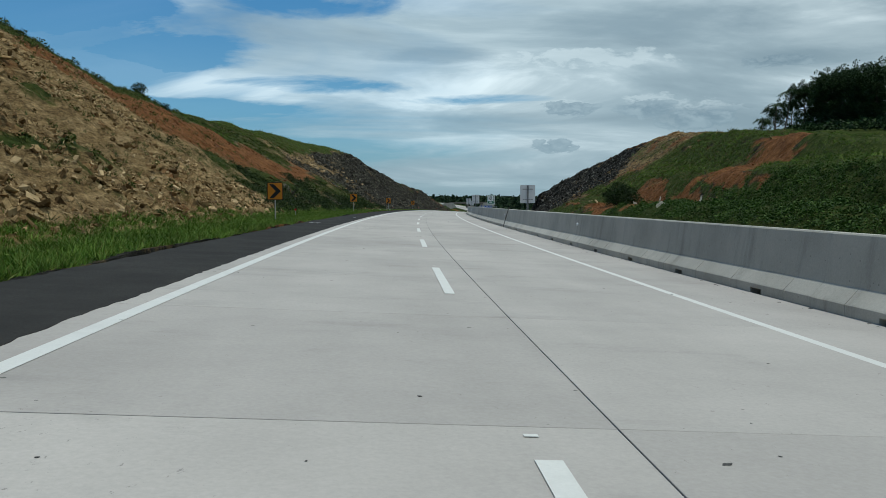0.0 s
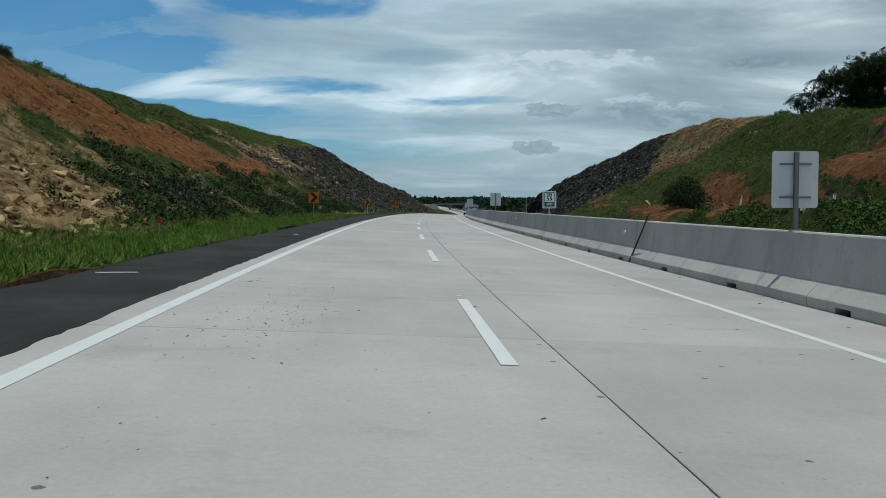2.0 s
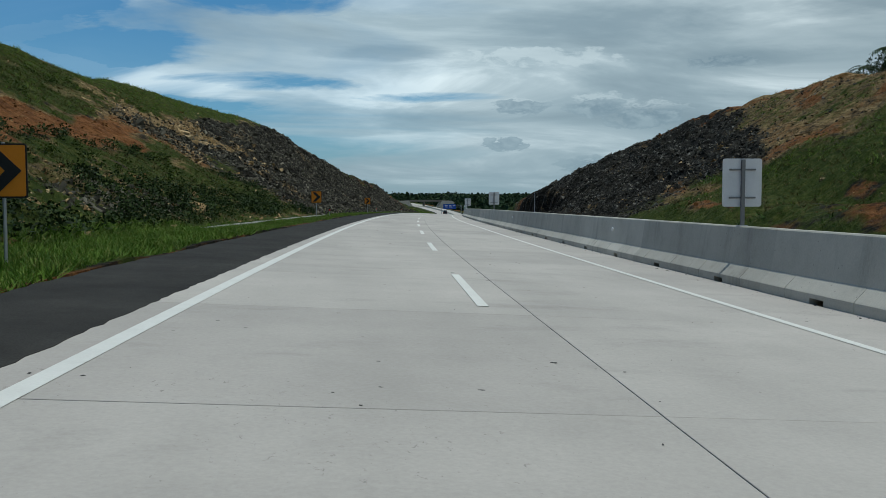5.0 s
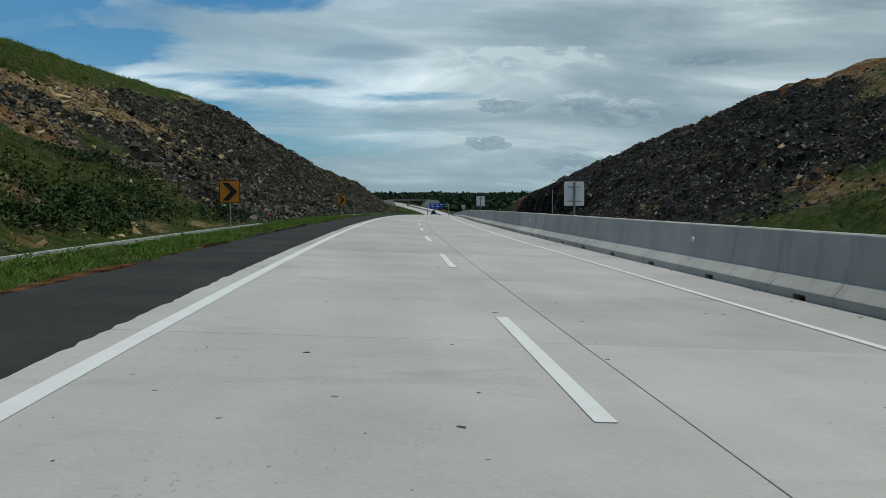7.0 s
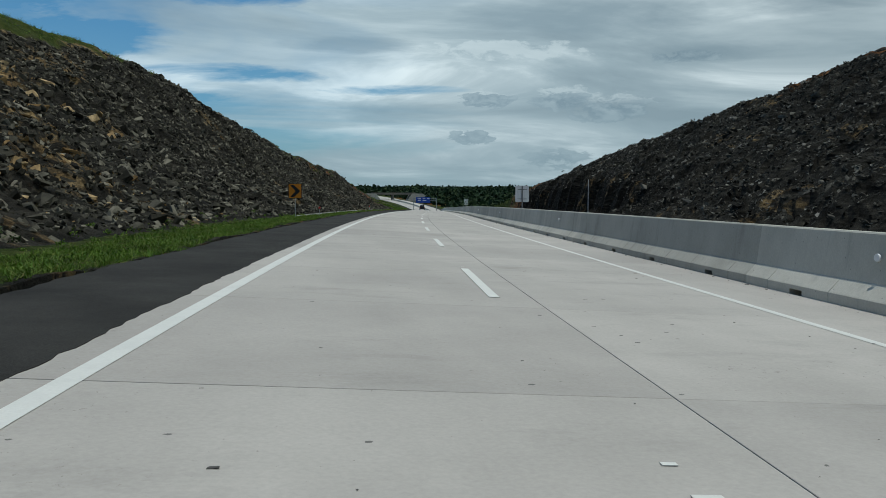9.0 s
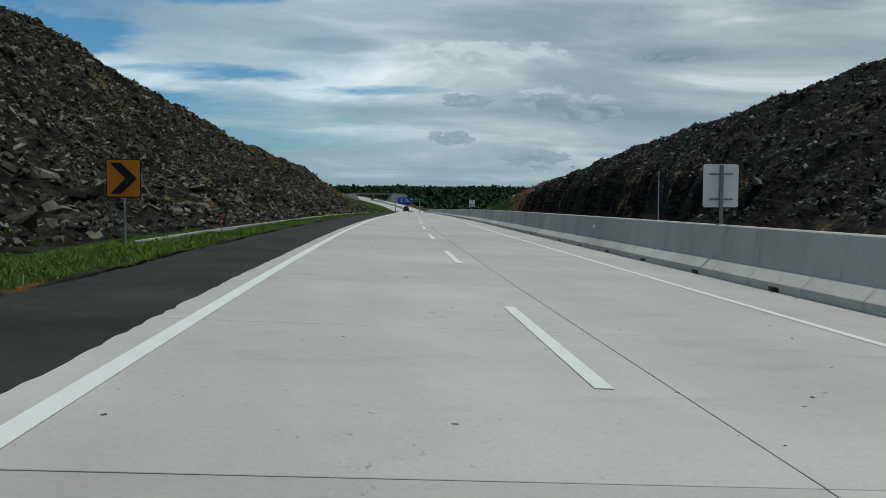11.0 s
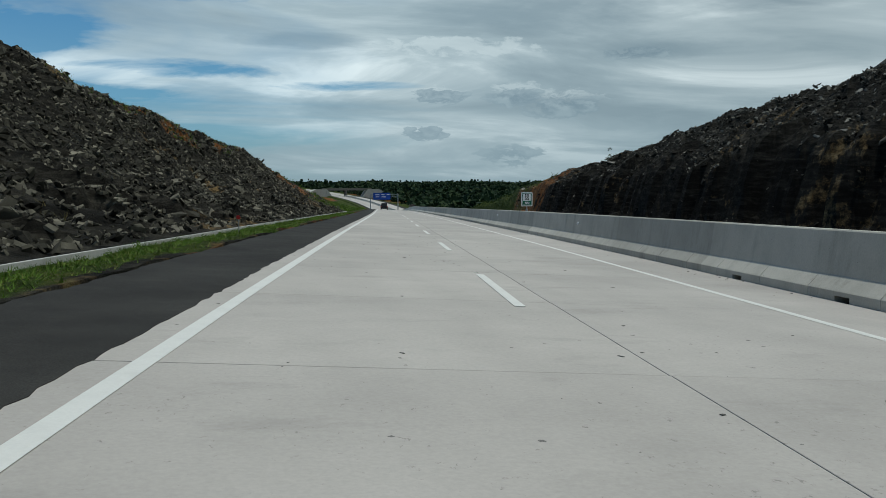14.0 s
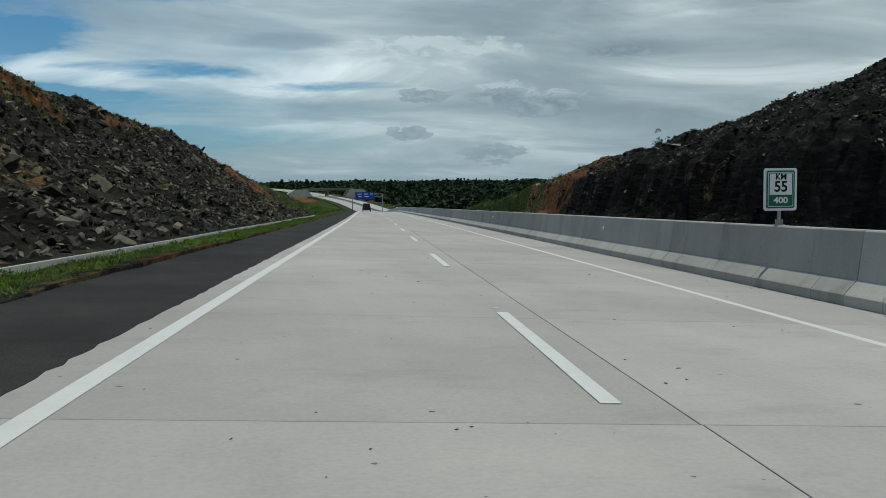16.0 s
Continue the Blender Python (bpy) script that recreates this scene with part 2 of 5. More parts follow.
def wall_concrete():
    m = material("cast concrete", 0.85)
    k = Net(m)
    c = k.ramp(k.noise(0.6, 5, 0.65), (0.3, (0.385, 0.371, 0.316)), (0.55, (0.482, 0.466, 0.40)), (0.75, (0.53, 0.512, 0.44)))
    runs = k.ramp(k.noise(0.8, 6, 0.7, (1.6, 1.6, 0.2)), (0.54, 1.0), (0.74, 0.66))
    c = k.mix(1.0, c, runs, "MULTIPLY")
    c = k.mix(1.0, c, k.ramp(k.noise(30, 3, 0.7), (0.3, 0.9), (0.7, 1.06)), "MULTIPLY")
    c = k.mix(1.0, c, k.ramp(k.info.outputs["Random"], (0.0, 0.84), (1.0, 1.08)), "MULTIPLY")
    holes = k.math("LESS_THAN", k.cells(5.0).outputs["Distance"], 0.07)
    c = k.mix(k.math("MULTIPLY", holes, 0.5), c, (0.12, 0.12, 0.12))
    k.base(c)
    k.bump(k.noise(18, 4, 0.7), 0.3, 0.01)
    return m


def asphalt():
    m = material("black asphalt", 0.9)
    k = Net(m, 0.06)
    c = k.ramp(k.noise(0.5, 5, 0.65), (0.3, (0.024, 0.0235, 0.022)), (0.7, (0.047, 0.046, 0.042)))
    c = k.mix(1.0, c, k.ramp(k.noise(60, 2, 0.7), (0.3, 0.7), (0.7, 1.35)), "MULTIPLY")
    dust = k.ramp(k.noise(1.1, 6, 0.7, (1, 0.3, 1)), (0.64, 0.0), (0.82, 0.22))
    c = k.mix(dust, c, (0.16, 0.14, 0.115))
    k.base(c)
    k.bump(k.noise(90, 2, 0.6), 0.5, 0.006)
    return m


def paint(name, colour, rough=0.6, wear=0.12):
    m = material(name, rough)
    k = Net(m)
    c = k.mix(k.ramp(k.noise(2.5, 6, 0.7), (0.45, 0.0), (0.75, wear * 2)), colour, tuple(v * 0.6 for v in colour))
    c = k.mix(1.0, c, k.ramp(k.noise(40, 3, 0.7), (0.3, 0.94), (0.7, 1.04)), "MULTIPLY")
    k.base(c)
    return m


def metal(name, colour, rough=0.45):
    m = material(name, rough)
    k = Net(m)
    k.base(k.mix(k.noise(6, 4, 0.6), colour, tuple(v * 0.7 for v in colour)))
    k.out.inputs["Metallic"].default_value = 0.8
    return m


def slope_ground():
    """Grass, red soil and two rocks, mixed by the slope's own zones (attribute 'zone': grass, soil, pale rock; alpha
    turns the dark rock greyer).
    """
    m = material("cut slope", 0.95)
    k = Net(m, 0.06)
    z = k.attr("zone")
    wob = k.ramp(k.noise(0.7, 6, 0.7), (0.3, 0.0), (0.7, 1.0))
    strata = k.noise(1.3, 6, 0.7, (0.5, 0.5, 2.2), 0.4)
    # Near-black low ends also paint the shade in gaps between the stones.
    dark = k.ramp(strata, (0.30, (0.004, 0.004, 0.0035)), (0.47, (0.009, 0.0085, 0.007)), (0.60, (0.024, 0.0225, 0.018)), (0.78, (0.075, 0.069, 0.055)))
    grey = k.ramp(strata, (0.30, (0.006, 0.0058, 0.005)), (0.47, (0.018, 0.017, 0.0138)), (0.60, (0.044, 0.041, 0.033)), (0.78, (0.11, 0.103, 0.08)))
    # Low alpha on the right cliff: dark rock plus shade painted into it.
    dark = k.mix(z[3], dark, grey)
    pale = k.ramp(strata, (0.28, (0.060, 0.038, 0.017)), (0.46, (0.23, 0.155, 0.070)), (0.72, (0.42, 0.305, 0.155)))
    soil = k.ramp(k.noise(1.0, 7, 0.72, (1, 1, 0.6)), (0.28, (0.052, 0.021, 0.008)), (0.5, (0.168, 0.072, 0.026)), (0.75, (0.30, 0.150, 0.058)))
    grass = k.ramp(k.noise(1.6, 7, 0.75), (0.28, (0.010, 0.018, 0.004)), (0.48, (0.034, 0.052, 0.010)), (0.72, (0.100, 0.100, 0.028)))

    def soft(w):
        return k.ramp(k.math("ADD", w, k.math("MULTIPLY", k.math("SUBTRACT", wob, 0.5), 0.55)), (0.38, 0.0), (0.62, 1.0))

    # Stretched noise paints dark crevice shade into the pale rock's colour.
    crevice_shade = k.ramp(k.noise(5.0, 7, 0.8, (0.7, 0.5, 1.6), 0.5), (0.36, 0.30), (0.52, 0.95), (0.68, 1.5))
    pale = k.mix(1.0, pale, crevice_shade, "MULTIPLY")
    soil = k.mix(1.0, soil, k.ramp(k.noise(4.0, 7, 0.8), (0.34, 0.45), (0.52, 1.0), (0.70, 1.4)), "MULTIPLY")
    c = k.mix(soft(z[2]), dark, pale)
    c = k.mix(soft(z[1]), c, soil)
    c = k.mix(soft(z[0]), c, grass)
    c = k.mix(1.0, c, k.ramp(k.noise(14, 4, 0.75), (0.3, 0.6), (0.7, 1.35)), "MULTIPLY")
    k.base(c)
    k.bump(k.math("ADD", k.noise(3.0, 6, 0.75), k.math("MULTIPLY", k.noise(16, 4, 0.7), 0.4)), 0.9, 0.22)
    return m


def broken_rock(name, stops):
    m = material(name, 0.9)
    k = Net(m, 0.08)
    c = k.ramp(k.geo.outputs["Random Per Island"], *stops)
    c = k.mix(1.0, c, k.ramp(k.noise(2.2, 6, 0.7), (0.28, 0.45), (0.72, 1.45)), "MULTIPLY")
    c = k.mix(k.ramp(k.noise(0.6, 4, 0.6), (0.6, 0.0), (0.75, 0.22)), c, (0.05, 0.040, 0.026))
    k.base(c)
    k.bump(k.noise(7, 5, 0.75), 0.7, 0.06)
    return m


def foliage(name, stops, rough=0.65):
    m = material(name, rough)
    k = Net(m, 0.12)
    c = k.ramp(k.geo.outputs["Random Per Island"], *stops)
    c = k.mix(1.0, c, k.ramp(k.noise(0.45, 4, 0.65), (0.3, 0.65), (0.7, 1.3)), "MULTIPLY")
    k.base(c)
    k.out.inputs["Transmission Weight"].default_value = 0.0
    k.out.inputs["Subsurface Weight"].default_value = 0.0
    return m


M_ROAD, M_WALL, M_ASPHALT = road_concrete(), wall_concrete(), asphalt()
M_WHITE = paint("white road paint", (0.63, 0.63, 0.585))
M_BROWNWALL = paint("dark brown concrete", (0.17, 0.155, 0.13), 0.9, 0.3)
M_DRAIN = paint("pale cement", (0.52, 0.51, 0.48), 0.85, 0.25)
M_JOINT = paint("dark joint filler", (0.065, 0.065, 0.06), 0.9)
M_SLOPE = slope_ground()
# Mostly the right slope's dark rock, with slope shade mixed into the colour.
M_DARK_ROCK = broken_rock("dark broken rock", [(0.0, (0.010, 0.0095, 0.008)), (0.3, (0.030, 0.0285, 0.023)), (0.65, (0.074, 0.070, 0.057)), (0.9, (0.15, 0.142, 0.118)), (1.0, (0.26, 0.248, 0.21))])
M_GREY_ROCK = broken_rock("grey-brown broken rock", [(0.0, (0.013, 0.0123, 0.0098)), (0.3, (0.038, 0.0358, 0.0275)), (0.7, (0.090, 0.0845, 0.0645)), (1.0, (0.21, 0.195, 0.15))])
M_PALE_ROCK = broken_rock("weathered brown rock", [(0.0, (0.085, 0.052, 0.022)), (0.35, (0.21, 0.135, 0.060)), (0.75, (0.35, 0.245, 0.120)), (1.0, (0.48, 0.36, 0.20))])
M_CLOD = broken_rock("red soil clods", [(0.0, (0.055, 0.022, 0.008)), (0.5, (0.155, 0.070, 0.026)), (1.0, (0.29, 0.165, 0.075))])
M_GRASS = foliage("verge grass", [(0.0, (0.032, 0.074, 0.007)), (0.45, (0.072, 0.145, 0.014)), (0.80, (0.120, 0.195, 0.025)), (1.0, (0.20, 0.20, 0.060))])
M_SHRUB = foliage("slope plants", [(0.0, (0.018, 0.034, 0.006)), (0.5, (0.048, 0.076, 0.013)), (1.0, (0.112, 0.128, 0.030))])
M_CREEPER = foliage("creepers", [(0.0, (0.015, 0.038, 0.005)), (0.5, (0.040, 0.086, 0.012)), (1.0, (0.088, 0.145, 0.027))])
M_BUSH = foliage("bush leaves", [(0.0, (0.007, 0.015, 0.004)), (0.5, (0.018, 0.036, 0.009)), (1.0, (0.045, 0.070, 0.018))])
M_MEADOW = foliage("hillside grass", [(0.0, (0.044, 0.092, 0.009)), (0.45, (0.094, 0.175, 0.017)), (0.80, (0.145, 0.22, 0.029)), (1.0, (0.22, 0.21, 0.066))])
M_DRY = foliage("dry grass", [(0.0, (0.045, 0.042, 0.014)), (0.5, (0.095, 0.080, 0.028)), (1.0, (0.17, 0.135, 0.055))])
M_TREE = foliage("tree leaves", [(0.0, (0.008, 0.020, 0.006)), (0.5, (0.020, 0.045, 0.011)), (1.0, (0.045, 0.075, 0.018))])
M_WOODS = foliage("far woods", [(0.0, (0.008, 0.020, 0.010)), (0.5, (0.018, 0.038, 0.016)), (1.0, (0.040, 0.062, 0.024))], 0.8)
M_BARK = paint("bark", (0.09, 0.07, 0.05), 0.9)
M_STEEL = metal("galvanised steel", (0.42, 0.43, 0.44))
M_POST = metal("weathered steel post", (0.20, 0.205, 0.21), 0.6)
M_DARKSTEEL = paint("rusty dark steel", (0.055, 0.045, 0.038), 0.8)
M_ALU = paint("bare aluminium sheet", (0.55, 0.56, 0.57), 0.5)
M_ORANGE = paint("orange sign sheeting", (0.62, 0.21, 0.012), 0.5)
M_BLACK = paint("black paint", (0.012, 0.012, 0.012), 0.6)
M_SIGNWHITE = paint("white sign sheeting", (0.74, 0.75, 0.75), 0.5, 0.05)
M_GREEN = paint("green sign sheeting", (0.012, 0.125, 0.07), 0.5, 0.05)
M_BLUE = paint("blue sign sheeting", (0.015, 0.07, 0.36), 0.5, 0.05)
M_RED = paint("red reflector", (0.45, 0.02, 0.015), 0.4)
M_CARBODY = paint("dark car paint", (0.012, 0.013, 0.016), 0.25, 0.02)
M_WHITEBODY = paint("white car paint", (0.75, 0.75, 0.75), 0.3, 0.02)
M_RUBBER = paint("tyre rubber", (0.018, 0.018, 0.018), 0.85)
M_GLASS = paint("dark car glass", (0.02, 0.022, 0.025), 0.08, 0.0)


# ---- mesh helpers ----
def mesh(name, verts, faces, mat_, smooth=False):
    me = bpy.data.meshes.new(name)
    me.from_pydata([tuple(v) for v in verts], [], [tuple(f) for f in faces])
    me.materials.append(mat_)
    if smooth:
        me.shade_smooth()
    return me


def big_mesh(name, verts, tris, mat_):
    """A mesh from numpy arrays of corners and of triangles or quads."""
    me = bpy.data.meshes.new(name)
    n, k = tris.shape
    me.vertices.add(len(verts))
    me.vertices.foreach_set("co", np.ascontiguousarray(verts, dtype=np.float32).ravel())
    me.loops.add(n * k)
    me.loops.foreach_set("vertex_index", np.ascontiguousarray(tris, dtype=np.int32).ravel())
    me.polygons.add(n)
    me.polygons.foreach_set("loop_start", np.arange(0, n * k, k, dtype=np.int32))
    me.update(calc_edges=True)
    me.validate()
    me.shade_flat()
    me.materials.append(mat_)
    return me


def finish(bm, name, mat_):
    bmesh.ops.recalc_face_normals(bm, faces=bm.faces)
    me = bpy.data.meshes.new(name)
    bm.to_mesh(me)
    bm.free()
    me.materials.append(mat_)
    return me


def part(name, data, mat_, parent, label="", at=None):
    me = data if isinstance(data, bpy.types.Mesh) else finish(data, name, mat_)
    ob = new(name, me)
    ob.parent = parent
    if at is not None:
        ob.matrix_basis = at
    return tagged(ob, label)


def box(size, at=(0, 0, 0), bevel=0.0, bm=None):
    bm = bm or bmesh.new()
    made = bmesh.ops.create_cube(bm, size=1.0, matrix=Matrix.Translation(at) @ Matrix.Diagonal((*size, 1)))
    if bevel:
        edges = list({e for v in made["verts"] for e in v.link_edges})
        bmesh.ops.bevel(bm, geom=edges, offset=bevel, segments=2, affect="EDGES", profile=0.6)
    return bm


def rod(r, h, at=(0, 0, 0), sides=10, top=None, turn_=None, bm=None):
    bm = bm or bmesh.new()
    m = Matrix.Translation(at) @ (turn_ or Matrix.Identity(4)) @ Matrix.Translation((0, 0, h / 2))
    bmesh.ops.create_cone(bm, cap_ends=True, segments=sides, radius1=r, radius2=r if top is None else top, depth=h, matrix=m)
    return bm


def plate(w, h, thick, corner, at=(0, 0, 0)):
    """A board with rounded corners that stands in the x-z plane, its middle at `at`."""
    bm = bmesh.new()
    ring = []
    for cx, cz, a0 in ((1, 1, 0), (-1, 1, 90), (-1, -1, 180), (1, -1, 270)):
        for i in range(5):
            a = math.radians(a0 + i * 22.5)
            ring.append((at[0] + cx * (w / 2 - corner) + corner * math.cos(a), at[2] + cz * (h / 2 - corner) + corner * math.sin(a)))
    front = [bm.verts.new((x, at[1] - thick / 2, z)) for x, z in ring]
    back = [bm.verts.new((x, at[1] + thick / 2, z)) for x, z in ring]
    bm.faces.new(front)
    bm.faces.new(back[::-1])
    for i in range(len(ring)):
        j = (i + 1) % len(ring)
        bm.faces.new((front[j], front[i], back[i], back[j]))
    return bm


def outline(points, thick, at=(0, 0, 0)):
    """A flat shape in the x-z plane with a thickness."""
    bm = bmesh.new()
    front = [bm.verts.new((at[0] + x, at[1] - thick / 2, at[2] + z)) for x, z in points]
    back = [bm.verts.new((at[0] + x, at[1] + thick / 2, at[2] + z)) for x, z in points]
    bm.faces.new(front)
    bm.faces.new(back[::-1])
    for i in range(len(points)):
        j = (i + 1) % len(points)
        bm.faces.new((front[j], front[i], back[i], back[j]))
    return bm


def thing(name, m, label, category, group="", kind=""):
    ob = new(name)
    ob.matrix_basis = m
    return tagged(ob, label, category, group, kind)


def strip(name, profile, s0, s1, ds, mat_, lift=0.0):
    """A ribbon of the given section along the road."""
    ss = np.append(np.arange(s0, s1, ds), s1)
    k = len(profile)
    us = np.array([p[0] for p in profile])
    zs = np.array([p[1] for p in profile]) + deck(us) + lift
    v = place(np.repeat(ss, k), np.tile(us, len(ss)), np.tile(zs, len(ss)))
    f = [(i * k + j, (i + 1) * k + j, (i + 1) * k + j + 1, i * k + j + 1) for i in range(len(ss) - 1) for j in range(k - 1)]
    return mesh(name, v, [q[::-1] for q in f], mat_)


# ---- the ground: a cutting through a hill, then a wooded valley ----
FACE_D = [0, 3, 6.5, 11.3, 16.7, 23, 40]
FACE_A = [0.3, 2.2, 4.6, 8.2, 11.5, 15.5, 26]
FACE_B = [0.3, 1.5, 3.4, 5.9, 8.7, 12.2, 21.5]
FACE_C = [0.3, 1.1, 2.4, 5.9, 11.5, 17.5, 31]
CREST_L = ([-80, 20, 52, 62, 66, 76, 95, 118, 140, 165, 200, 215, 232, 240, 248, 258, 268, 276, 285, 300, 316, 330, 345, 360, 380, 400, 430, 480],
           [20, 20, 18.8, 16.1, 14.4, 11.7, 11, 12.4, 14.8, 15.8, 16.4, 16.0, 16.3, 16.5, 16.9, 14.4, 12.7, 12.0, 10.5, 9.5, 8.8, 9.2, 9.0, 7.4, 5.5, 3.5, 1.4, 0.0])
CREST_R = ([-80, 20, 60, 84, 105, 118, 130, 146, 165, 175, 200, 215, 224, 240, 252, 262, 272, 285, 300, 311, 320, 332, 345, 362, 380, 400, 430, 470, 520],
           [3, 4, 5.5, 7.8, 9.5, 11.2, 12.8, 12.8, 14.9, 15.9, 17.7, 18.8, 18.0, 16.0, 13.7, 12.2, 11.3, 11.2, 10.6, 11.6, 10.8, 9.0, 7.6, 6.7, 4.8, 3.1, 1.7, 0.2, -1])
NATURAL = ([-80, 380, 480, 620, 800, 980, 1300, 1700], [0, 0, -7, -15, -12, -5, 5, 11])


def softmin(a, b, w=0.8):
    return 0.5 * (a + b - np.sqrt((a - b) ** 2 + w * w))


def drift(s, d):
    return 0.00031 * np.clip(s - 235, 0, 90) ** 2 * ramp(d, 2, 14)


def left_rock(s, z):
    return ramp(s - 0.8 * z + 7 * vnoise(s / 6, z / 3, 61), 151, 163) * (1 - ramp(s + 6 * vnoise(s / 7, z / 3, 62), 350, 362))


def right_rock(s, z):
    return ramp(s + 1.5 * z + 8 * vnoise(s / 9, z / 3, 63), 158, 178) * (1 - ramp(s + 0.6 * z + 6 * vnoise(s / 7, z / 3, 64), 350, 366))


def height_and_zone(s, u):
    """Height above the lane line, and how much grass, red soil and pale rock lie there."""
    z = np.full(s.shape, -0.34)
    grass, soil, pale = np.zeros(s.shape), np.zeros(s.shape), np.zeros(s.shape)
    nat = np.interp(s, *NATURAL) - level(s)
    # left side
    d = -u - 9.3
    d = d + 0.95 * ramp(s, 188, 212) * (1 - ramp(d, 1.5, 9))
    d = d + drift(s, d)
    w, v = ramp(s, 75, 130), ramp(s, 185, 235)
    face = (np.interp(d, FACE_D, FACE_A) * (1 - w) + np.interp(d, FACE_D, FACE_B) * w) * (1 - v) + np.interp(d, FACE_D, FACE_C) * v
    top = np.interp(s, *CREST_L) + 0.5 * fbm(s / 14, u / 14, 3) + 0.10 * np.clip(d - 18, 0, 60)
    over = face - top
    zl = softmin(face, top)
    rel = np.clip(zl / np.maximum(np.interp(s, *CREST_L), 1.5), 0, 1.4)
    lip = np.interp(s, [150, 172, 190, 215, 236, 246], [0.58, 0.64, 0.76, 0.87, 0.97, 1.5])
    rock = left_rock(s, zl) * (1 - ramp(over, 0.0, 2.5)) * (1 - ramp(rel + 0.05 * fbm(s / 5, d / 4, 66), lip - 0.03, lip + 0.05))
    rough = ramp(d, 0, 2.5)
    tan = (1 - ramp(s + 8 * vnoise(s / 8, zl / 4, 65), 48, 61)) * (1 - ramp(over, -0.5, 2))
    zl = zl + rough * (0.30 * fbm(s / 5, d / 4, 5) + rock * (0.62 * blocks(s / 3.1, d / 1.9, 8) + 0.25 * blocks(s / 1.1 + 0.4 * d, d / 0.8, 21)) * (1 - 0.6 * ramp(over, -1.5, 0.5))
                       + tan * (0.5 * blocks((s - 0.5 * d) / 3.0, (d + 0.4 * s) / 1.1, 31) + 0.24 * blocks(s / 0.9, d / 0.8, 41) + 0.25 * fbm((s - 0.4 * d) / 4, (d + 0.4 * s) / 0.9, 42))
                       + (1 - rock) * (1 - tan) * 0.14 * fbm(s / 1.2, d / 1.0, 51))
    verge = 0.30 + 0.05 * fbm(s / 3, u / 2, 9)
    zl = np.where(d < 0, verge, zl)
    wv = 0.12 * fbm(s / 11, u / 5, 71, 5)
    foot, head = np.interp(s, [60, 95, 118, 140, 160], [0.30, 0.29, 0.32, 0.36, 0.40]), np.interp(s, [60, 84, 100, 118, 135, 150, 165], [0.80, 0.78, 0.60, 0.60, 0.54, 0.60, 0.74])
    band = ramp(rel + wv, foot - 0.03, foot + 0.05) * (1 - ramp(rel + wv, head - 0.03, head + 0.05))
    mid = ramp(s + 14 * np.abs(rel - 0.15) + 6 * vnoise(s / 5, d / 3, 67), 54, 69)
    g = np.where(s < 400, (1 - band) * mid, 1.0)
    g = g * (1 - 0.22 * ramp(s + 6 * vnoise(s / 5, d / 3, 107), 126, 148) * (1 - 0.9 * ramp(rel, 0.52, 0.66) * (1 - ramp(s, 172, 186))))
    g = np.maximum(g, ramp(over + 0.6 * vnoise(s / 4, u / 4, 73), 0.4, 1.6))
    g = np.maximum(g, ramp(rel, 0.86, 0.93) * (1 - ramp(s, 66, 90)) * 0.9)
    g = np.maximum(g, tan * 0.62 * ramp(vnoise((s - 0.4 * d) / 6, (d + 0.4 * s) / 2.2, 74) + 0.35 * (1 - ramp(s, 28, 40)), 0.0, 0.5))
    g = g * (1 - rock) * (1 - 0.12 * ramp(s, 150, 170) * ramp(rel, 0.5, 0.7)) * (1 - 0.5 * ramp(vnoise(s / 4, d / 2, 79) + 0.5 * vnoise(s / 1.5, d, 80), 0.15, 0.5))
    g = np.maximum(g, ramp(over + 0.6 * vnoise(s / 4, u / 4, 73), -0.8, 0.6) * ramp(s, 62, 80) * (1 - 0.3 * rock) * (1 - ramp(s, 246, 256)))
    g = np.maximum(g, ramp(rel - lip + 0.06 * vnoise(s / 3, d / 2, 103), 0.02, 0.09) * ramp(s, 174, 192) * (1 - ramp(s, 246, 256)))
    e = band * mid * (1 - 0.62 * ramp(s + 6 * vnoise(s / 5, d / 3, 102), 138, 156)) + tan * 0.42 * ramp(vnoise((s - 0.4 * d) / 9 + 3, (d + 0.4 * s) / 3, 75), 0.0, 0.45) + tan * ramp(rel, 0.78, 1.0) * 0.4
    e = e * (1 - rock) + 0.58 * ramp(s, 270, 300) * ramp(rel + 0.4 * vnoise(s / 6, u / 3, 76), 0.86, 1.05) * np.maximum(rock, 0.7) + 0.6 * ramp(s, 346, 356) * (1 - ramp(s, 366, 380)) * ramp(vnoise(s / 5, d / 3, 68), -0.4, 0.3)
    t = np.maximum(tan, 0.62 * ramp(s, 150, 163) * (1 - ramp(s, 176, 186)) * ramp(rel, 0.5, 0.62))
    t = np.maximum(t, np.where(s < 72, 0.9, 0.58) * (1 - rock) * (s < 360))
    t = np.maximum(t, 0.42 * rock * ramp(vnoise(s / 8, d / 4, 77), 0.2, 0.6))
    t = np.maximum(t, 0.58 * ramp(s, 164, 172) * (1 - ramp(s + 4 * vnoise(s / 3, d / 2, 69), 192, 206)) * ramp(rel, 0.35, 0.55))
    edge = ramp(u + 0.25 * fbm(s / 3, u / 1.0, 78), -6.55, -6.2)
    g = np.where(d < 0, 1.0 - 0.75 * edge, g)
    side = u < -6.0
    z = np.where(side, zl, z)
    grass, soil, pale = np.where(side, g, grass), np.where(side, np.where(d > 0, e, 0.55 * edge * ramp(vnoise(s / 8, u, 106), -0.3, 0.2)), soil), np.where(side, np.where(d > 0, t, 0.35), pale)
    # right side, beyond the other carriageway
    d = u - 20.5
    d = d - drift(s, d)
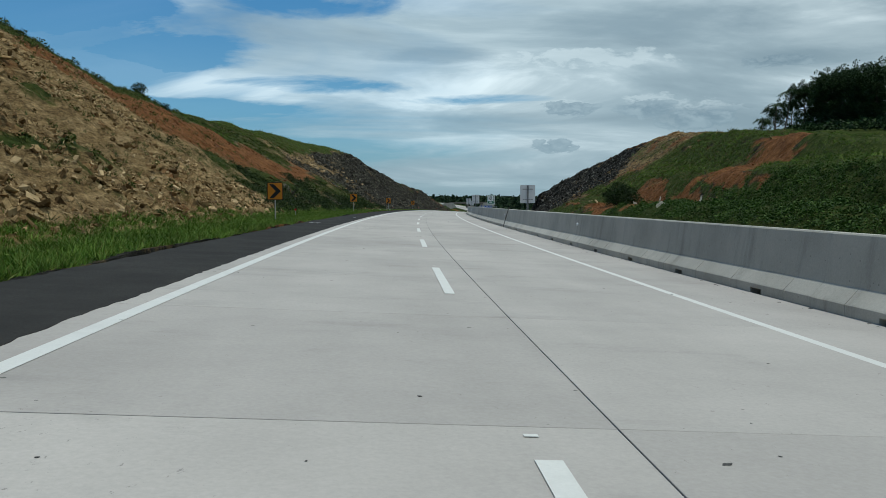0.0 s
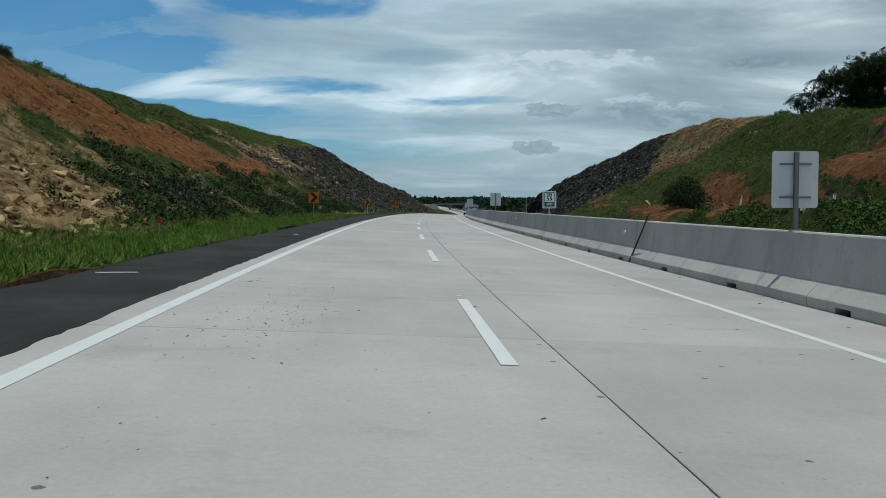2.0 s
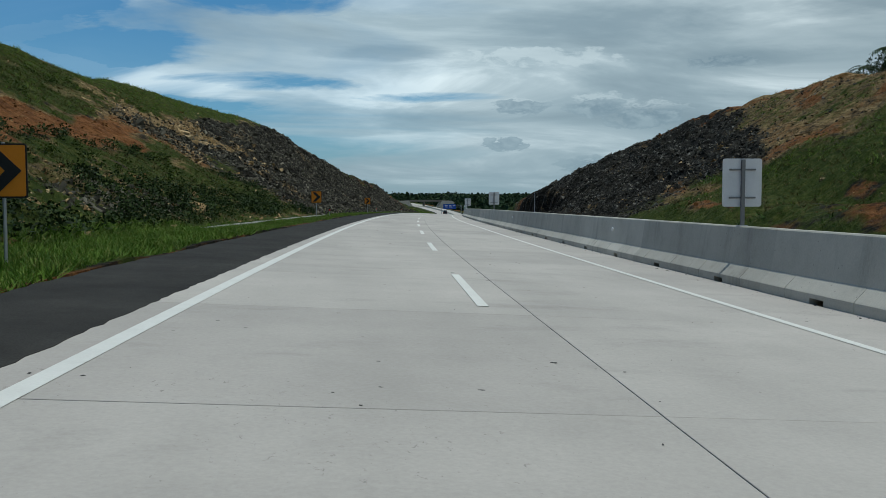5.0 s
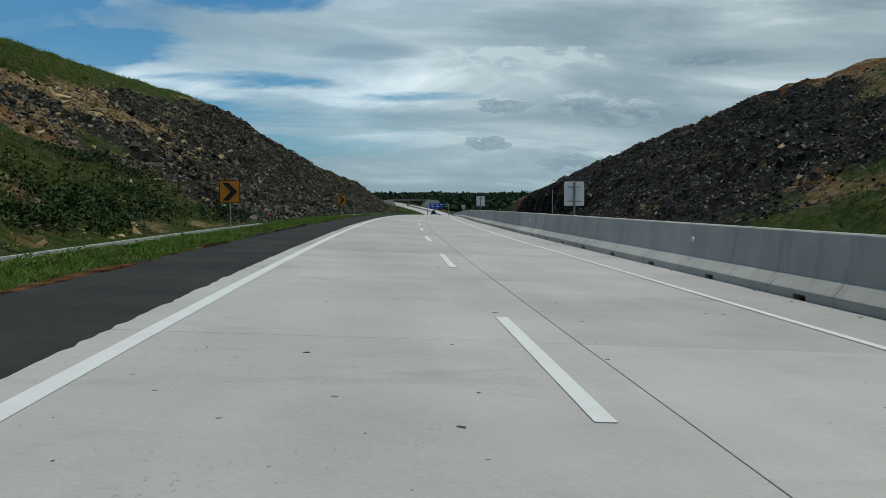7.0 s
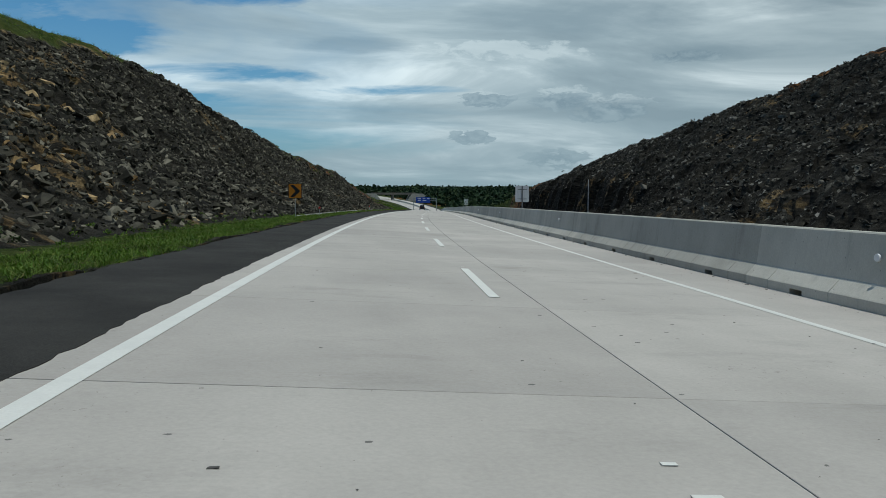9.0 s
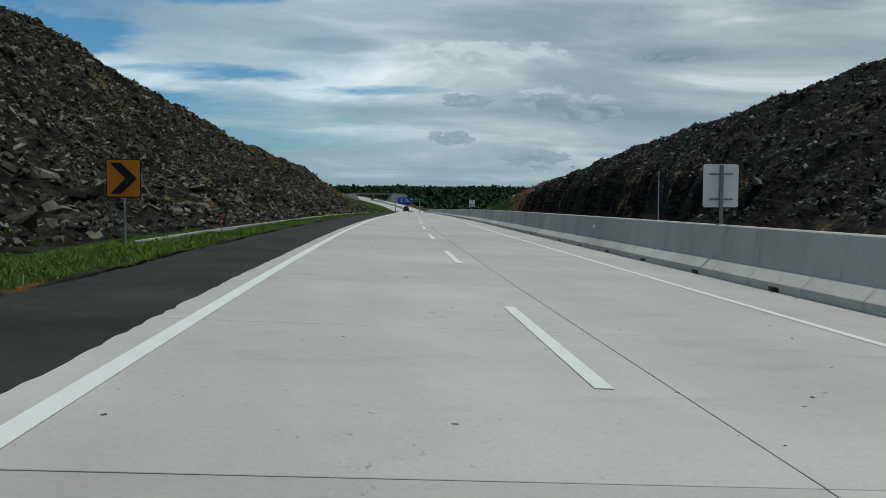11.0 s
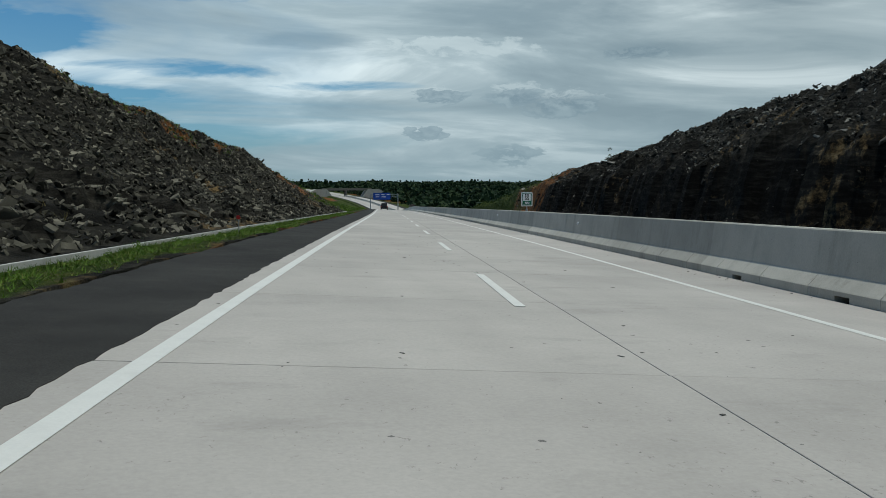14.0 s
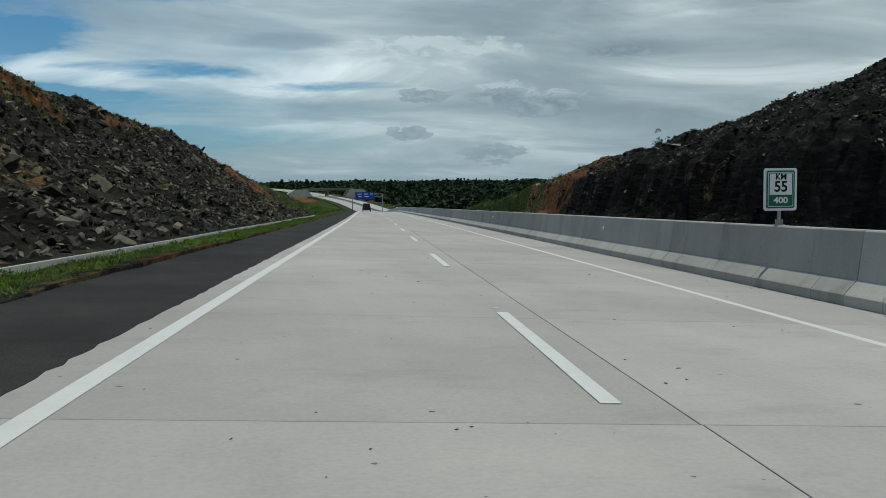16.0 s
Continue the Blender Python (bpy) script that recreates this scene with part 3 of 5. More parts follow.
    steps = 1.3 * hash2(np.floor(s / 1.9 + 0.35 * vnoise(s / 5, 0 * s, 112)), 0 * s, 110) + 1.2 * hash2(np.floor(s / 6.3), 0 * s, 111) - 1.25
    d = d + steps * ramp(s, 222, 240) * (1 - ramp(s, 345, 356)) * ramp(d, 1.2, 2.0) * (1 - ramp(d, 4.5, 7))
    a = np.interp(d, [0, 8, 30, 60], [-0.5, 0.8, 14, 24])
    b = np.interp(d, [0, 15, 27, 40, 60], [-0.4, 8.4, 16.3, 22, 28])
    c = np.interp(d, [0, 2.2, 3.5, 4.6, 9, 16, 30, 60], [-0.4, -0.2, 4.4, 5.4, 8.4, 13, 22, 36])
    w, v = ramp(s, 110, 170), ramp(s, 218, 262)
    bench = 0.9 * np.sin(np.clip(d, 0, 40) * 0.62) * (1 - w)
    face = (a * (1 - w) + b * w) * (1 - v) + c * v + bench
    top = np.interp(s, *CREST_R) + 0.5 * fbm(s / 13, u / 13, 4) + (0.12 * ramp(s, 200, 250) - 0.05) * np.clip(d - 26, 0, 24)
    top = top + ramp(d, 56, 84) * np.maximum(26 - top, 0) * ramp(s, 205, 262) * (1 - ramp(s, 360, 430))
    over = face - top
    zr = softmin(face, top)
    rel = np.clip(zr / np.maximum(np.interp(s, *CREST_R), 1.5), -0.2, 1.4)
    lip = np.interp(s, [140, 165, 190, 215, 240, 258], [0.30, 0.48, 0.66, 0.84, 0.98, 1.6])
    upper = ramp(rel + 0.10 * fbm(s / 7, d / 4, 89), lip - 0.05, lip + 0.10)
    rock = right_rock(s, zr) * (1 - ramp(over, 0.4, 2.6)) * (1 - upper)
    zr = zr + ramp(d, 0, 1.5) * (0.35 * fbm(s / 5, d / 4, 6) + rock * (0.85 * blocks(s / 3.0, d / 2.2, 12) + 0.32 * blocks(s / 1.0, d / 0.8 + 0.3 * s, 25)) * (1 - 0.5 * ramp(over, -1.5, 0.5)) + (1 - rock) * 0.22 * fbm(s / 1.6, d / 1.4, 53))
    wv = 0.16 * fbm(s / 12, d / 5, 81, 5) + 0.14 * fbm(s / 3.2, d / 1.8, 84, 4)
    low = ramp(s + 0.9 * zr + 40 * wv, 88, 98) * (1 - ramp(s - 1.5 * zr + 40 * wv, 116, 132)) * ramp(zr + 5 * wv, 0.2, 1.0) * (1 - ramp(zr + 9 * wv, 2.9, 4.0))
    ridge = ramp(s - 0.8 * zr + 3 + 26 * wv, 80, 87) * (1 - ramp(s - 0.8 * zr + 3 + 26 * wv, 97, 106)) * ramp(zr + 6 * wv, 3.2, 4.4)
    spots = 0.6 * ramp(vnoise(s / 7, d / 3, 82), 0.4, 0.65) * ramp(s, 95, 115)
    cap = 0.62 * ramp(s, 172, 182) * (1 - ramp(s, 236, 250)) * ramp(rel + wv, 0.86, 1.0) + 0.62 * ramp(s + 8 * wv, 348, 362) * (1 - ramp(s + 20 * wv, 374, 392)) * ramp(wv, -0.14, 0.1)
    cap = cap * (1 - ramp(d, 32, 38))
    e = np.clip(np.maximum(np.maximum(low, ridge), np.maximum(spots * (1 - rock), cap)), 0, 1)
    brown = upper * (1 - ramp(d, 32, 38)) * ramp(s, 138, 160) * (1 - ramp(s, 250, 262))
    e = np.maximum(e, brown * 0.42 * ramp(vnoise(s / 9, d / 5, 90) + 0.4 * vnoise(s / 3, d / 2, 94), -0.15, 0.35))
    g = np.clip(1 - rock - e, 0, 1) * (1 - 0.25 * ramp(s, 120, 150)) * (1 - 0.35 * brown)
    rust = 0.36 * rock * ramp(vnoise(s / 7, d / 4, 83), 0.25, 0.6)
    side = u > 19.6
    z = np.where(side, np.where(d < 0, -0.4, zr), z)
    grass, soil, pale = np.where(side, g, grass), np.where(side, e, soil), np.where(side, np.maximum(rust, 0.6 * (1 - rock) * ramp(s, 120, 150)), pale)
    # the valley beyond the cutting
    out = np.where(u < 0, ramp(-u, 12, 70), ramp(u, 24, 90)) * ramp(s, 385, 470)
    z = z * (1 - out) + (nat + 1.2 * fbm(s / 60, u / 60, 7)) * out
    under = ramp(s, 420, 500) * ramp(np.abs(u - 6), 14, 22) * (1 - out)
    z = z - under * 0.8
    bank = ramp(s, 800, 850) * (1 - ramp(s, 980, 1020)) * ramp(np.abs(u - 5), 13, 17) * (1 - ramp(np.abs(u - 5), 50, 70))
    grass = np.maximum(grass, np.where(s > 420, 1.0, 0.0)) * (1 - bank)
    soil = np.maximum(soil, 0.9 * bank)
    return z, grass, soil, pale


def grid_coordinates():
    s = np.concatenate([np.arange(-80, -6, 3.0), np.arange(-6, 372, 0.55), np.arange(372, 600, 4.0), np.arange(600, 1660, 14.0)])
    u = np.concatenate([[-430, -330, -240, -180, -140, -110, -90, -76, -66, -58, -52], np.arange(-48, -9.0, 0.55), [-9.2, -8.6, -8.0, -7.4, -6.7, -6.3, -6.04, -5.96, -2, 3, 8, 13, 18, 19.5],
                        np.arange(20.2, 21.9, 0.6), np.arange(22.0, 26.4, 0.3), np.arange(26.5, 56, 0.6), [57, 59, 62, 66, 72, 80, 90, 105, 125, 150, 180, 220, 280, 360, 450]])
    return s, u


gs, gu = grid_coordinates()
GS, GU = np.meshgrid(gs, gu, indexing="ij")
gz, gg, ge, gp = height_and_zone(GS, GU)
gv = place(GS.ravel(), GU.ravel(), gz.ravel())
ni, nj = GS.shape
ii, jj = np.meshgrid(np.arange(ni - 1), np.arange(nj - 1), indexing="ij")
q0 = (ii * nj + jj).ravel()
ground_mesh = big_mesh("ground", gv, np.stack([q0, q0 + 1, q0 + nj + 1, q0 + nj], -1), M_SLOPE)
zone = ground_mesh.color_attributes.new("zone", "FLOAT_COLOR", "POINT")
# Alpha: greyer rock; lowest on the right cliff, whose shade is coloured in.
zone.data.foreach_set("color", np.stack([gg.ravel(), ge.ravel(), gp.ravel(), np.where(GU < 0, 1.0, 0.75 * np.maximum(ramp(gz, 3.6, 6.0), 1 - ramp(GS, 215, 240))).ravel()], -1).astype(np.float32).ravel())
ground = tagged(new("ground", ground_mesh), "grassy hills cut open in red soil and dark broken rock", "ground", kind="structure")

# the plain that carries on to the horizon
ring_v, ring_f = [], []
RADII = [300, 700, 1200, 1700, 2400, 3300, 4600]
for r in RADII:
    for a in range(72):
        t = math.radians(a * 5)
        h = -19 + (0 if r < 1300 else 22 * ramp(r, 1300, 2400) + 9 * math.sin(3 * t + 0.6) * ramp(r, 1500, 2600))
        ring_v.append((r * math.sin(t) + 60, r * math.cos(t) + 300, float(h)))
for i in range(len(RADII) - 1):
    for a in range(72):
        b = (a + 1) % 72
        ring_f.append((i * 72 + a, i * 72 + b, (i + 1) * 72 + b, (i + 1) * 72 + a)[::-1])
ring_f.append(tuple(range(72))[::-1])
plain_mesh = mesh("plain", ring_v, ring_f, M_WOODS)
plain = tagged(new("plain", plain_mesh), "dark green plain reaching the horizon", "ground", kind="structure")


# ---- carriageways ----
road = tagged(new("road", strip("road", [(-4.1, 0), (5.46, 0)], -60, 1400, 2.5, M_JOINT, -0.035)), "pale grey concrete motorway lanes with sawn joints", "road", kind="structure")
far_road = part("far_lanes", strip("far_lanes", [(-4.05, 0), (0.54, 0), (0.56, 0), (5.42, 0)], 301.2, 1400, 2.5, M_ROAD), M_ROAD, road)
shoulder = tagged(new("shoulder", strip("shoulder", [(-6.05, -0.03), (-5.98, 0.006), (-4.0, 0.006), (-4.0, -0.04)], -60, 900, 0.25, M_ASPHALT)), "dark asphalt hard shoulder beside the concrete lanes", "road", kind="structure")
for i, v in enumerate(shoulder.data.vertices):
    row = i // 4
    if i % 4 in (0, 1):
        v.co.x += 0.05 * math.sin(row * 0.173) + 0.04 * math.sin(row * 0.61) + 0.03 * math.sin(row * 1.9)
    else:
        v.co.x += 0.010 * float(vnoise(np.array(row / 3.0), np.array(0.0), 120)) + 0.012 * float(vnoise(np.array(row / 22.0), np.array(0.0), 121)) + 0.026 * float(vnoise(np.array(row * 1.0), np.array(0.0), 122))
other = tagged(new("opposite_carriageway", strip("opposite_carriageway", [(6.3, 0), (15.6, 0)], -60, 1400, 4.0, M_ROAD, 0.02)), "pale concrete opposite carriageway behind the barrier", "road", kind="structure")
other_edge = tagged(new("opposite_shoulder", strip("opposite_shoulder", [(15.65, 0), (18.6, -0.03)], -60, 900, 4.0, M_ASPHALT, 0.02)), "dark asphalt shoulder of the opposite carriageway", "road", kind="structure")
line_left = part("edge_line", strip("edge_line", [(-3.69, 0.0), (-3.51, 0.0)], -60, 900, 1.0, M_WHITE, 0.005), M_WHITE, road, "solid white edge line")
line_right = part("edge_line", strip("edge_line", [(3.72, 0.0), (3.86, 0.0)], -60, 900, 1.0, M_WHITE, 0.005), M_WHITE, road, "solid white edge line")
for i, v in enumerate(line_right.data.vertices):
    v.co.x += float(np.interp(i // 2 - 60, [5, 60, 130, 150, 200, 260], [-0.08, -0.02, 0.09, -0.02, 0.02, -0.08]))


def slab_mesh(width):
    bm = box((width - 0.010, 4.965, 0.03), (0, 0, -0.015))
    top = [e for e in bm.edges if all(abs(v.co.z) < 1e-6 for v in e.verts)]
    bmesh.ops.bevel(bm, geom=top, offset=0.003, segments=1, affect="EDGES")
    return finish(bm, "slab", M_ROAD)


SLAB_LEFT, SLAB_RIGHT = slab_mesh(4.614), slab_mesh(4.874)
for n in range(-5, 60):
    s = 5.01 + 4.977 * n
    inward = 0.14 * float(ramp(s, 222, 262))  # the sawn joint runs in towards the lane line
    part("slab", SLAB_LEFT, M_ROAD, road, at=slab_pose(s, -1.755 - inward / 2) @ Matrix.Diagonal(((4.614 - inward) / 4.614, 1, 1, 1)))
    part("slab", SLAB_RIGHT, M_ROAD, road, at=slab_pose(s, 2.985 - inward / 2) @ Matrix.Diagonal(((4.874 + inward) / 4.874, 1, 1, 1)))



def road_crack(points, wide):
    """A thin jagged crack that lies on the slabs; points are (s, u)."""
    r = random.Random(31)
    line = []
    for (s0, u0), (s1, u1) in zip(points[:-1], points[1:]):
        for i in range(7):
            f = i / 7
            line.append((s0 + (s1 - s0) * f + r.uniform(-0.05, 0.05), u0 + (u1 - u0) * f + r.uniform(-0.03, 0.03)))
    v, f = [], []
    for s, u in line:
        w = wide * r.uniform(0.3, 1.0)
        v += [tuple(place(s - w, u, deck(u) + 0.003)), tuple(place(s + w, u, deck(u) + 0.003))]
    f = [(2 * i, 2 * i + 2, 2 * i + 3, 2 * i + 1) for i in range(len(line) - 1)]
    part("crack", mesh("crack", v, f, M_JOINT), M_JOINT, road, "dark jagged crack")


road_crack([(28.1, -1.35), (29.4, -0.82), (30.4, -0.14), (31.6, 0.4), (33.0, 0.58)], 0.035)
road_crack([(29.9, -1.0), (30.0, -0.4), (30.7, 0.1)], 0.025)
part("paint_mark", finish(box((0.66, 0.10, 0.004), (0, 0, 0.010)), "paint_mark", M_WHITE), M_WHITE, shoulder, "short stray white paint stroke", slab_pose(42.95, -5.45) @ Matrix.Rotation(0.5, 4, "Z"))
DASH = finish(box((0.15, 4.95, 0.005), (0, 0, 0.0025)), "lane_dash", M_WHITE)
TICK = finish(box((0.085, 0.05, 0.004), (0, 0, 0.002)), "lane_tick", M_WHITE)
for n in range(-2, 50):
    s = 9.88 + 2.475 + 13.0 * n
    part("lane_dash", DASH, M_WHITE, road, at=slab_pose(s, 0.0) @ Matrix.Translation((0, 0, 0.004)))
    if n < 22:
        part("lane_tick", TICK, M_WHITE, road, at=slab_pose(s + 2.95, -0.02) @ Matrix.Translation((0, 0, 0.004)))


# ---- median barrier: cast lengths of 8.2 m with a drain slot every 4.1 m ----
def barrier_mesh(length, slots):
    """Profile swept along y, with slots cut through the foot."""
    prof = [(-0.40, 0.0), (-0.40, 0.195), (-0.385, 0.215), (-0.19, 0.42), (-0.09, 1.14), (-0.07, 1.165), (0.07, 1.165), (0.09, 1.14), (0.19, 0.42), (0.385, 0.215), (0.40, 0.195), (0.40, 0.0)]
    bm = bmesh.new()
    grooves = (0.98, 3.15, 5.05, 7.2)
    cuts = sorted({0.009, length - 0.009, *[c + e for c in slots for e in (-0.22, 0.22)], *[c + e for c in grooves for e in (-0.016, 0.0, 0.016)]})
    rows = []
    for y in cuts:
        sunk = [(x * 0.94, z - 0.02) if 0.1 < z < 0.3 else (x * 0.99 if z > 0.4 else x, z) for x, z in prof] if y in grooves else prof
        rows.append([bm.verts.new((x, y, z)) for x, z in sunk])
    for i in range(len(cuts) - 1):
        inside = any(abs((cuts[i] + cuts[i + 1]) / 2 - c) < 0.05 for c in slots)
        for j in range(len(prof) - 1):
            if inside and j in (0, 10):
                x = -0.40 if j == 0 else 0.40
                mid0, mid1 = bm.verts.new((x, cuts[i], 0.125)), bm.verts.new((x, cuts[i + 1], 0.125))
                deep0, deep1 = bm.verts.new((x * 0.3, cuts[i], 0.125)), bm.verts.new((x * 0.3, cuts[i + 1], 0.125))
                low0, low1 = bm.verts.new((x * 0.3, cuts[i], 0.0)), bm.verts.new((x * 0.3, cuts[i + 1], 0.0))
                foot0, foot1 = (rows[i][0], rows[i + 1][0]) if j == 0 else (rows[i][11], rows[i + 1][11])
                head0, head1 = (rows[i][1], rows[i + 1][1]) if j == 0 else (rows[i][10], rows[i + 1][10])
                for f in ((mid0, mid1, head1, head0), (mid0, deep0, deep1, mid1), (deep0, low0, low1, deep1), (foot0, low0, deep0, mid0), (foot1, mid1, deep1, low1)):
                    bm.faces.new(f)
            else:
                bm.faces.new((rows[i][j], rows[i + 1][j], rows[i + 1][j + 1], rows[i][j + 1]))
    bm.faces.new(rows[0])
    bm.faces.new(rows[-1][::-1])
    return finish(bm, "barrier", M_WALL)


BARRIER_SLOT, BARRIER_PLAIN = barrier_mesh(8.18, [2.05, 6.13]), barrier_mesh(8.18, [])
for n in range(-3, 72):
    s = 1.74 + 8.18 * n
    p = thing("concrete_barrier", turned(s, 5.82, deck(5.82) - 0.015), "grey cast concrete median barrier with stepped foot", "barrier", "median barrier lengths", "structure")
    b = part("barrier_body", BARRIER_SLOT if s < 232 else BARRIER_PLAIN, M_WALL, p)
    p.matrix_basis = p.matrix_basis @ Euler((float(grade_at(np.float64(s + 4))), 0, 0)).to_matrix().to_4x4()
for s0, s1 in ((596, 900),):
    tagged(new("far_barrier", strip("far_barrier", [(5.42, 0), (5.42, 0.2), (5.6, 0.42), (5.72, 1.15), (5.92, 1.15), (6.04, 0.42), (6.2, 0)], s0, s1, 5.0, M_WALL)), "grey concrete median barrier far down the road", "barrier", kind="structure")


# ---- scattered stuff ----
rng = np.random.default_rng(7)


def rotations(n, tilt):
    """n random turns about z, leaning by up to tilt radians."""
    a, b, c = rng.uniform(0, 2 * np.pi, n), rng.uniform(-tilt, tilt, n), rng.uniform(-tilt, tilt, n)
    ca, sa, cb, sb, cc, sc = np.cos(a), np.sin(a), np.cos(b), np.sin(b), np.cos(c), np.sin(c)
    rz, rx, ry = np.zeros((n, 3, 3)), np.zeros((n, 3, 3)), np.zeros((n, 3, 3))
    rz[:, 0, 0], rz[:, 0, 1], rz[:, 1, 0], rz[:, 1, 1], rz[:, 2, 2] = ca, -sa, sa, ca, 1
    rx[:, 1, 1], rx[:, 1, 2], rx[:, 2, 1], rx[:, 2, 2], rx[:, 0, 0] = cb, -sb, sb, cb, 1
    ry[:, 0, 0], ry[:, 0, 2], ry[:, 2, 0], ry[:, 2, 2], ry[:, 1, 1] = cc, sc, -sc, cc, 1
    return rx @ ry @ rz


def scatter(name, shapes, points, scales, tilt, mat_):
    """One joined mesh of many copies of a few small shapes; scales is (n, 3)."""
    pick = rng.integers(0, len(shapes), len(points))
    rot = rotations(len(points), tilt)
    vs, fs, base = [], [], 0
    for i, (v, f) in enumerate(shapes):
        m = pick == i
        n = int(m.sum())
        if not n:
            continue
        w = np.einsum("nij,nkj->nki", rot[m], v[None] * scales[m][:, None, :]) + points[m][:, None, :]
        vs.append(w.reshape(-1, 3))
        fs.append((f[None] + (np.arange(n) * len(v))[:, None, None] + base).reshape(-1, 3))
        base += n * len(v)
    return big_mesh(name, np.concatenate(vs), np.concatenate(fs), mat_)


def hull_shape(seed, n=3, flat=0.7):
    """An angular, broken block: a skewed box with cut corners."""
    r = random.Random(seed)
    bm = bmesh.new()
    for x in (-1, 1):
        for y in (-1, 1):
            for z in (-1, 1):
                bm.verts.new((0.5 * x * r.uniform(0.45, 1), 0.5 * y * r.uniform(0.45, 1), 0.5 * z * flat * r.uniform(0.5, 1)))
    for _ in range(n):
        bm.verts.new((r.uniform(-0.55, 0.55), r.uniform(-0.55, 0.55), r.choice((-1, 1)) * 0.5 * flat))
    made = bmesh.ops.convex_hull(bm, input=bm.verts)
    loose = {g for g in made["geom_unused"] + made["geom_interior"] if isinstance(g, bmesh.types.BMVert)}
    bmesh.ops.delete(bm, geom=list(loose), context="VERTS")
    bmesh.ops.triangulate(bm, faces=bm.faces)
    bmesh.ops.recalc_face_normals(bm, faces=bm.faces)
    bm.verts.index_update()
    v, f = np.array([q.co[:] for q in bm.verts]), np.array([[q.index for q in g.verts] for g in bm.faces])
    bm.free()
    return v, f


def blade_shape(seed, n, lean, width):
    """A tuft of n leaning, pointed blades one unit high."""
    r = random.Random(seed)
    v, f = [], []
    for _ in range(n):
        a, out, x, y = r.uniform(0, 6.283), r.uniform(0.1, lean), r.uniform(-0.22, 0.22), r.uniform(-0.22, 0.22)
        h, w, b = r.uniform(0.5, 1), width * r.uniform(0.7, 1.4), r.uniform(0, 6.283)
        k = len(v)
        v += [(x - math.sin(b) * w, y + math.cos(b) * w, 0), (x + math.sin(b) * w, y - math.cos(b) * w, 0), (x + math.cos(a) * out, y + math.sin(a) * out, h)]
        f.append((k, k + 1, k + 2))
    return np.array(v), np.array(f)


def leaf_shape(seed, n, size, flat=0.7, wide=0.55):
    """A loose clump of n single leaves within one unit."""
    r = random.Random(seed)
    v, f = [], []
    for _ in range(n):
        d = Vector((r.gauss(0, 1), r.gauss(0, 1), r.gauss(0, 1))).normalized() * (r.random() ** 0.4) * 0.5
        e = Vector((r.gauss(0, 1), r.gauss(0, 1), r.gauss(0, 0.7))).normalized() * size * r.uniform(0.6, 1.3)
        g = e.cross(Vector((r.gauss(0, 1), r.gauss(0, 1), r.gauss(0, 1)))).normalized() * size * wide
        c = Vector((d.x, d.y, d.z * flat + 0.42 * flat))
        k = len(v)
        v += [c - e, c + g, c + e, c - g]
        f += [(k, k + 1, k + 2), (k, k + 2, k + 3)]
    return np.array([tuple(q) for q in v]), np.array(f)


TUFTS = [blade_shape(i, 7, 0.9, 0.042) for i in range(5)]
LONG_TUFTS = [blade_shape(40 + i, 8, 1.1, 0.032) for i in range(4)]
CLUMPS = [leaf_shape(i, 34, 0.13) for i in range(5)]
FINE_CLUMPS = [leaf_shape(20 + i, 24, 0.10) for i in range(5)]


def sown(n, s0, s1, u0, u1, keep):
    s, u = rng.uniform(s0, s1, n), rng.uniform(u0, u1, n)
    z, g, e, p = height_and_zone(s, u)
    ok = keep(s, u, z, g, e, p) > rng.random(n)
    s, u, z, g, e, p = (q[ok] for q in (s, u, z, g, e, p))
    return s, u, z


def stones(name, label, n, area, keep, low, high, sink, mat_, squash=0.8, tilt=1.0, skew=2.6, shapes=None):
    s, u, z = sown(n, *area, keep)
    size = low * (high / low) ** (rng.random(len(s)) ** skew)
    sc = np.stack([size * rng.uniform(1.0, 2.0, len(s)), size * rng.uniform(0.6, 1.2, len(s)), size * rng.uniform(0.5, 1.0, len(s)) * squash], -1)
    pts = place(s, u, z - sink * size)
    tagged(new(name, scatter(name, shapes or SHARDS, pts, sc, tilt, mat_)), label, "rocks", kind="stuff")


def bare_left(s, u, z, g, e, p):
    return (g < 0.4) * (e < 0.6) * (s > 148) * (u < -9.6 + 0.95 * ramp(s, 188, 212)) * np.where(p < 0.58, 1.0, 0.15)


def bare_right(s, u, z, g, e, p):
    return (g < 0.5) * (e < 0.7) * (s > 150) * np.where(p < 0.52, 1.0, 0.12)


SHARDS = [hull_shape(60 + i, 1, 0.35 + 0.08 * (i % 5)) for i in range(12)]
CHUNKS = [hull_shape(80 + i, 0, 0.6 + 0.07 * (i % 5)) for i in range(12)]


def cliff_free(s, u, z, g, e, p):
    return bare_right(s, u, z, g, e, p) * (1 - 0.85 * ramp(s, 225, 250) * (u < 25.2 + 0.4 * vnoise(s / 3, 0 * s, 85) * 4))


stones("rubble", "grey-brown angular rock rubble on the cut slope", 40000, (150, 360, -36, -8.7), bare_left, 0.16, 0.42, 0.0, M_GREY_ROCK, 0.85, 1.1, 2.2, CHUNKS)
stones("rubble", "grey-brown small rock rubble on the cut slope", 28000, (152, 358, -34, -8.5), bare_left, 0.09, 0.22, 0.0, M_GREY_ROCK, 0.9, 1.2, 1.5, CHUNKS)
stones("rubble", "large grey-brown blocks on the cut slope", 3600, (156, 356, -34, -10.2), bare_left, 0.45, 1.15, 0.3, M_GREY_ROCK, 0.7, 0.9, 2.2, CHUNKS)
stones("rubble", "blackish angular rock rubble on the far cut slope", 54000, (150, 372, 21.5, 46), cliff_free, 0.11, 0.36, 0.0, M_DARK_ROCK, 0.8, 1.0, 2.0)
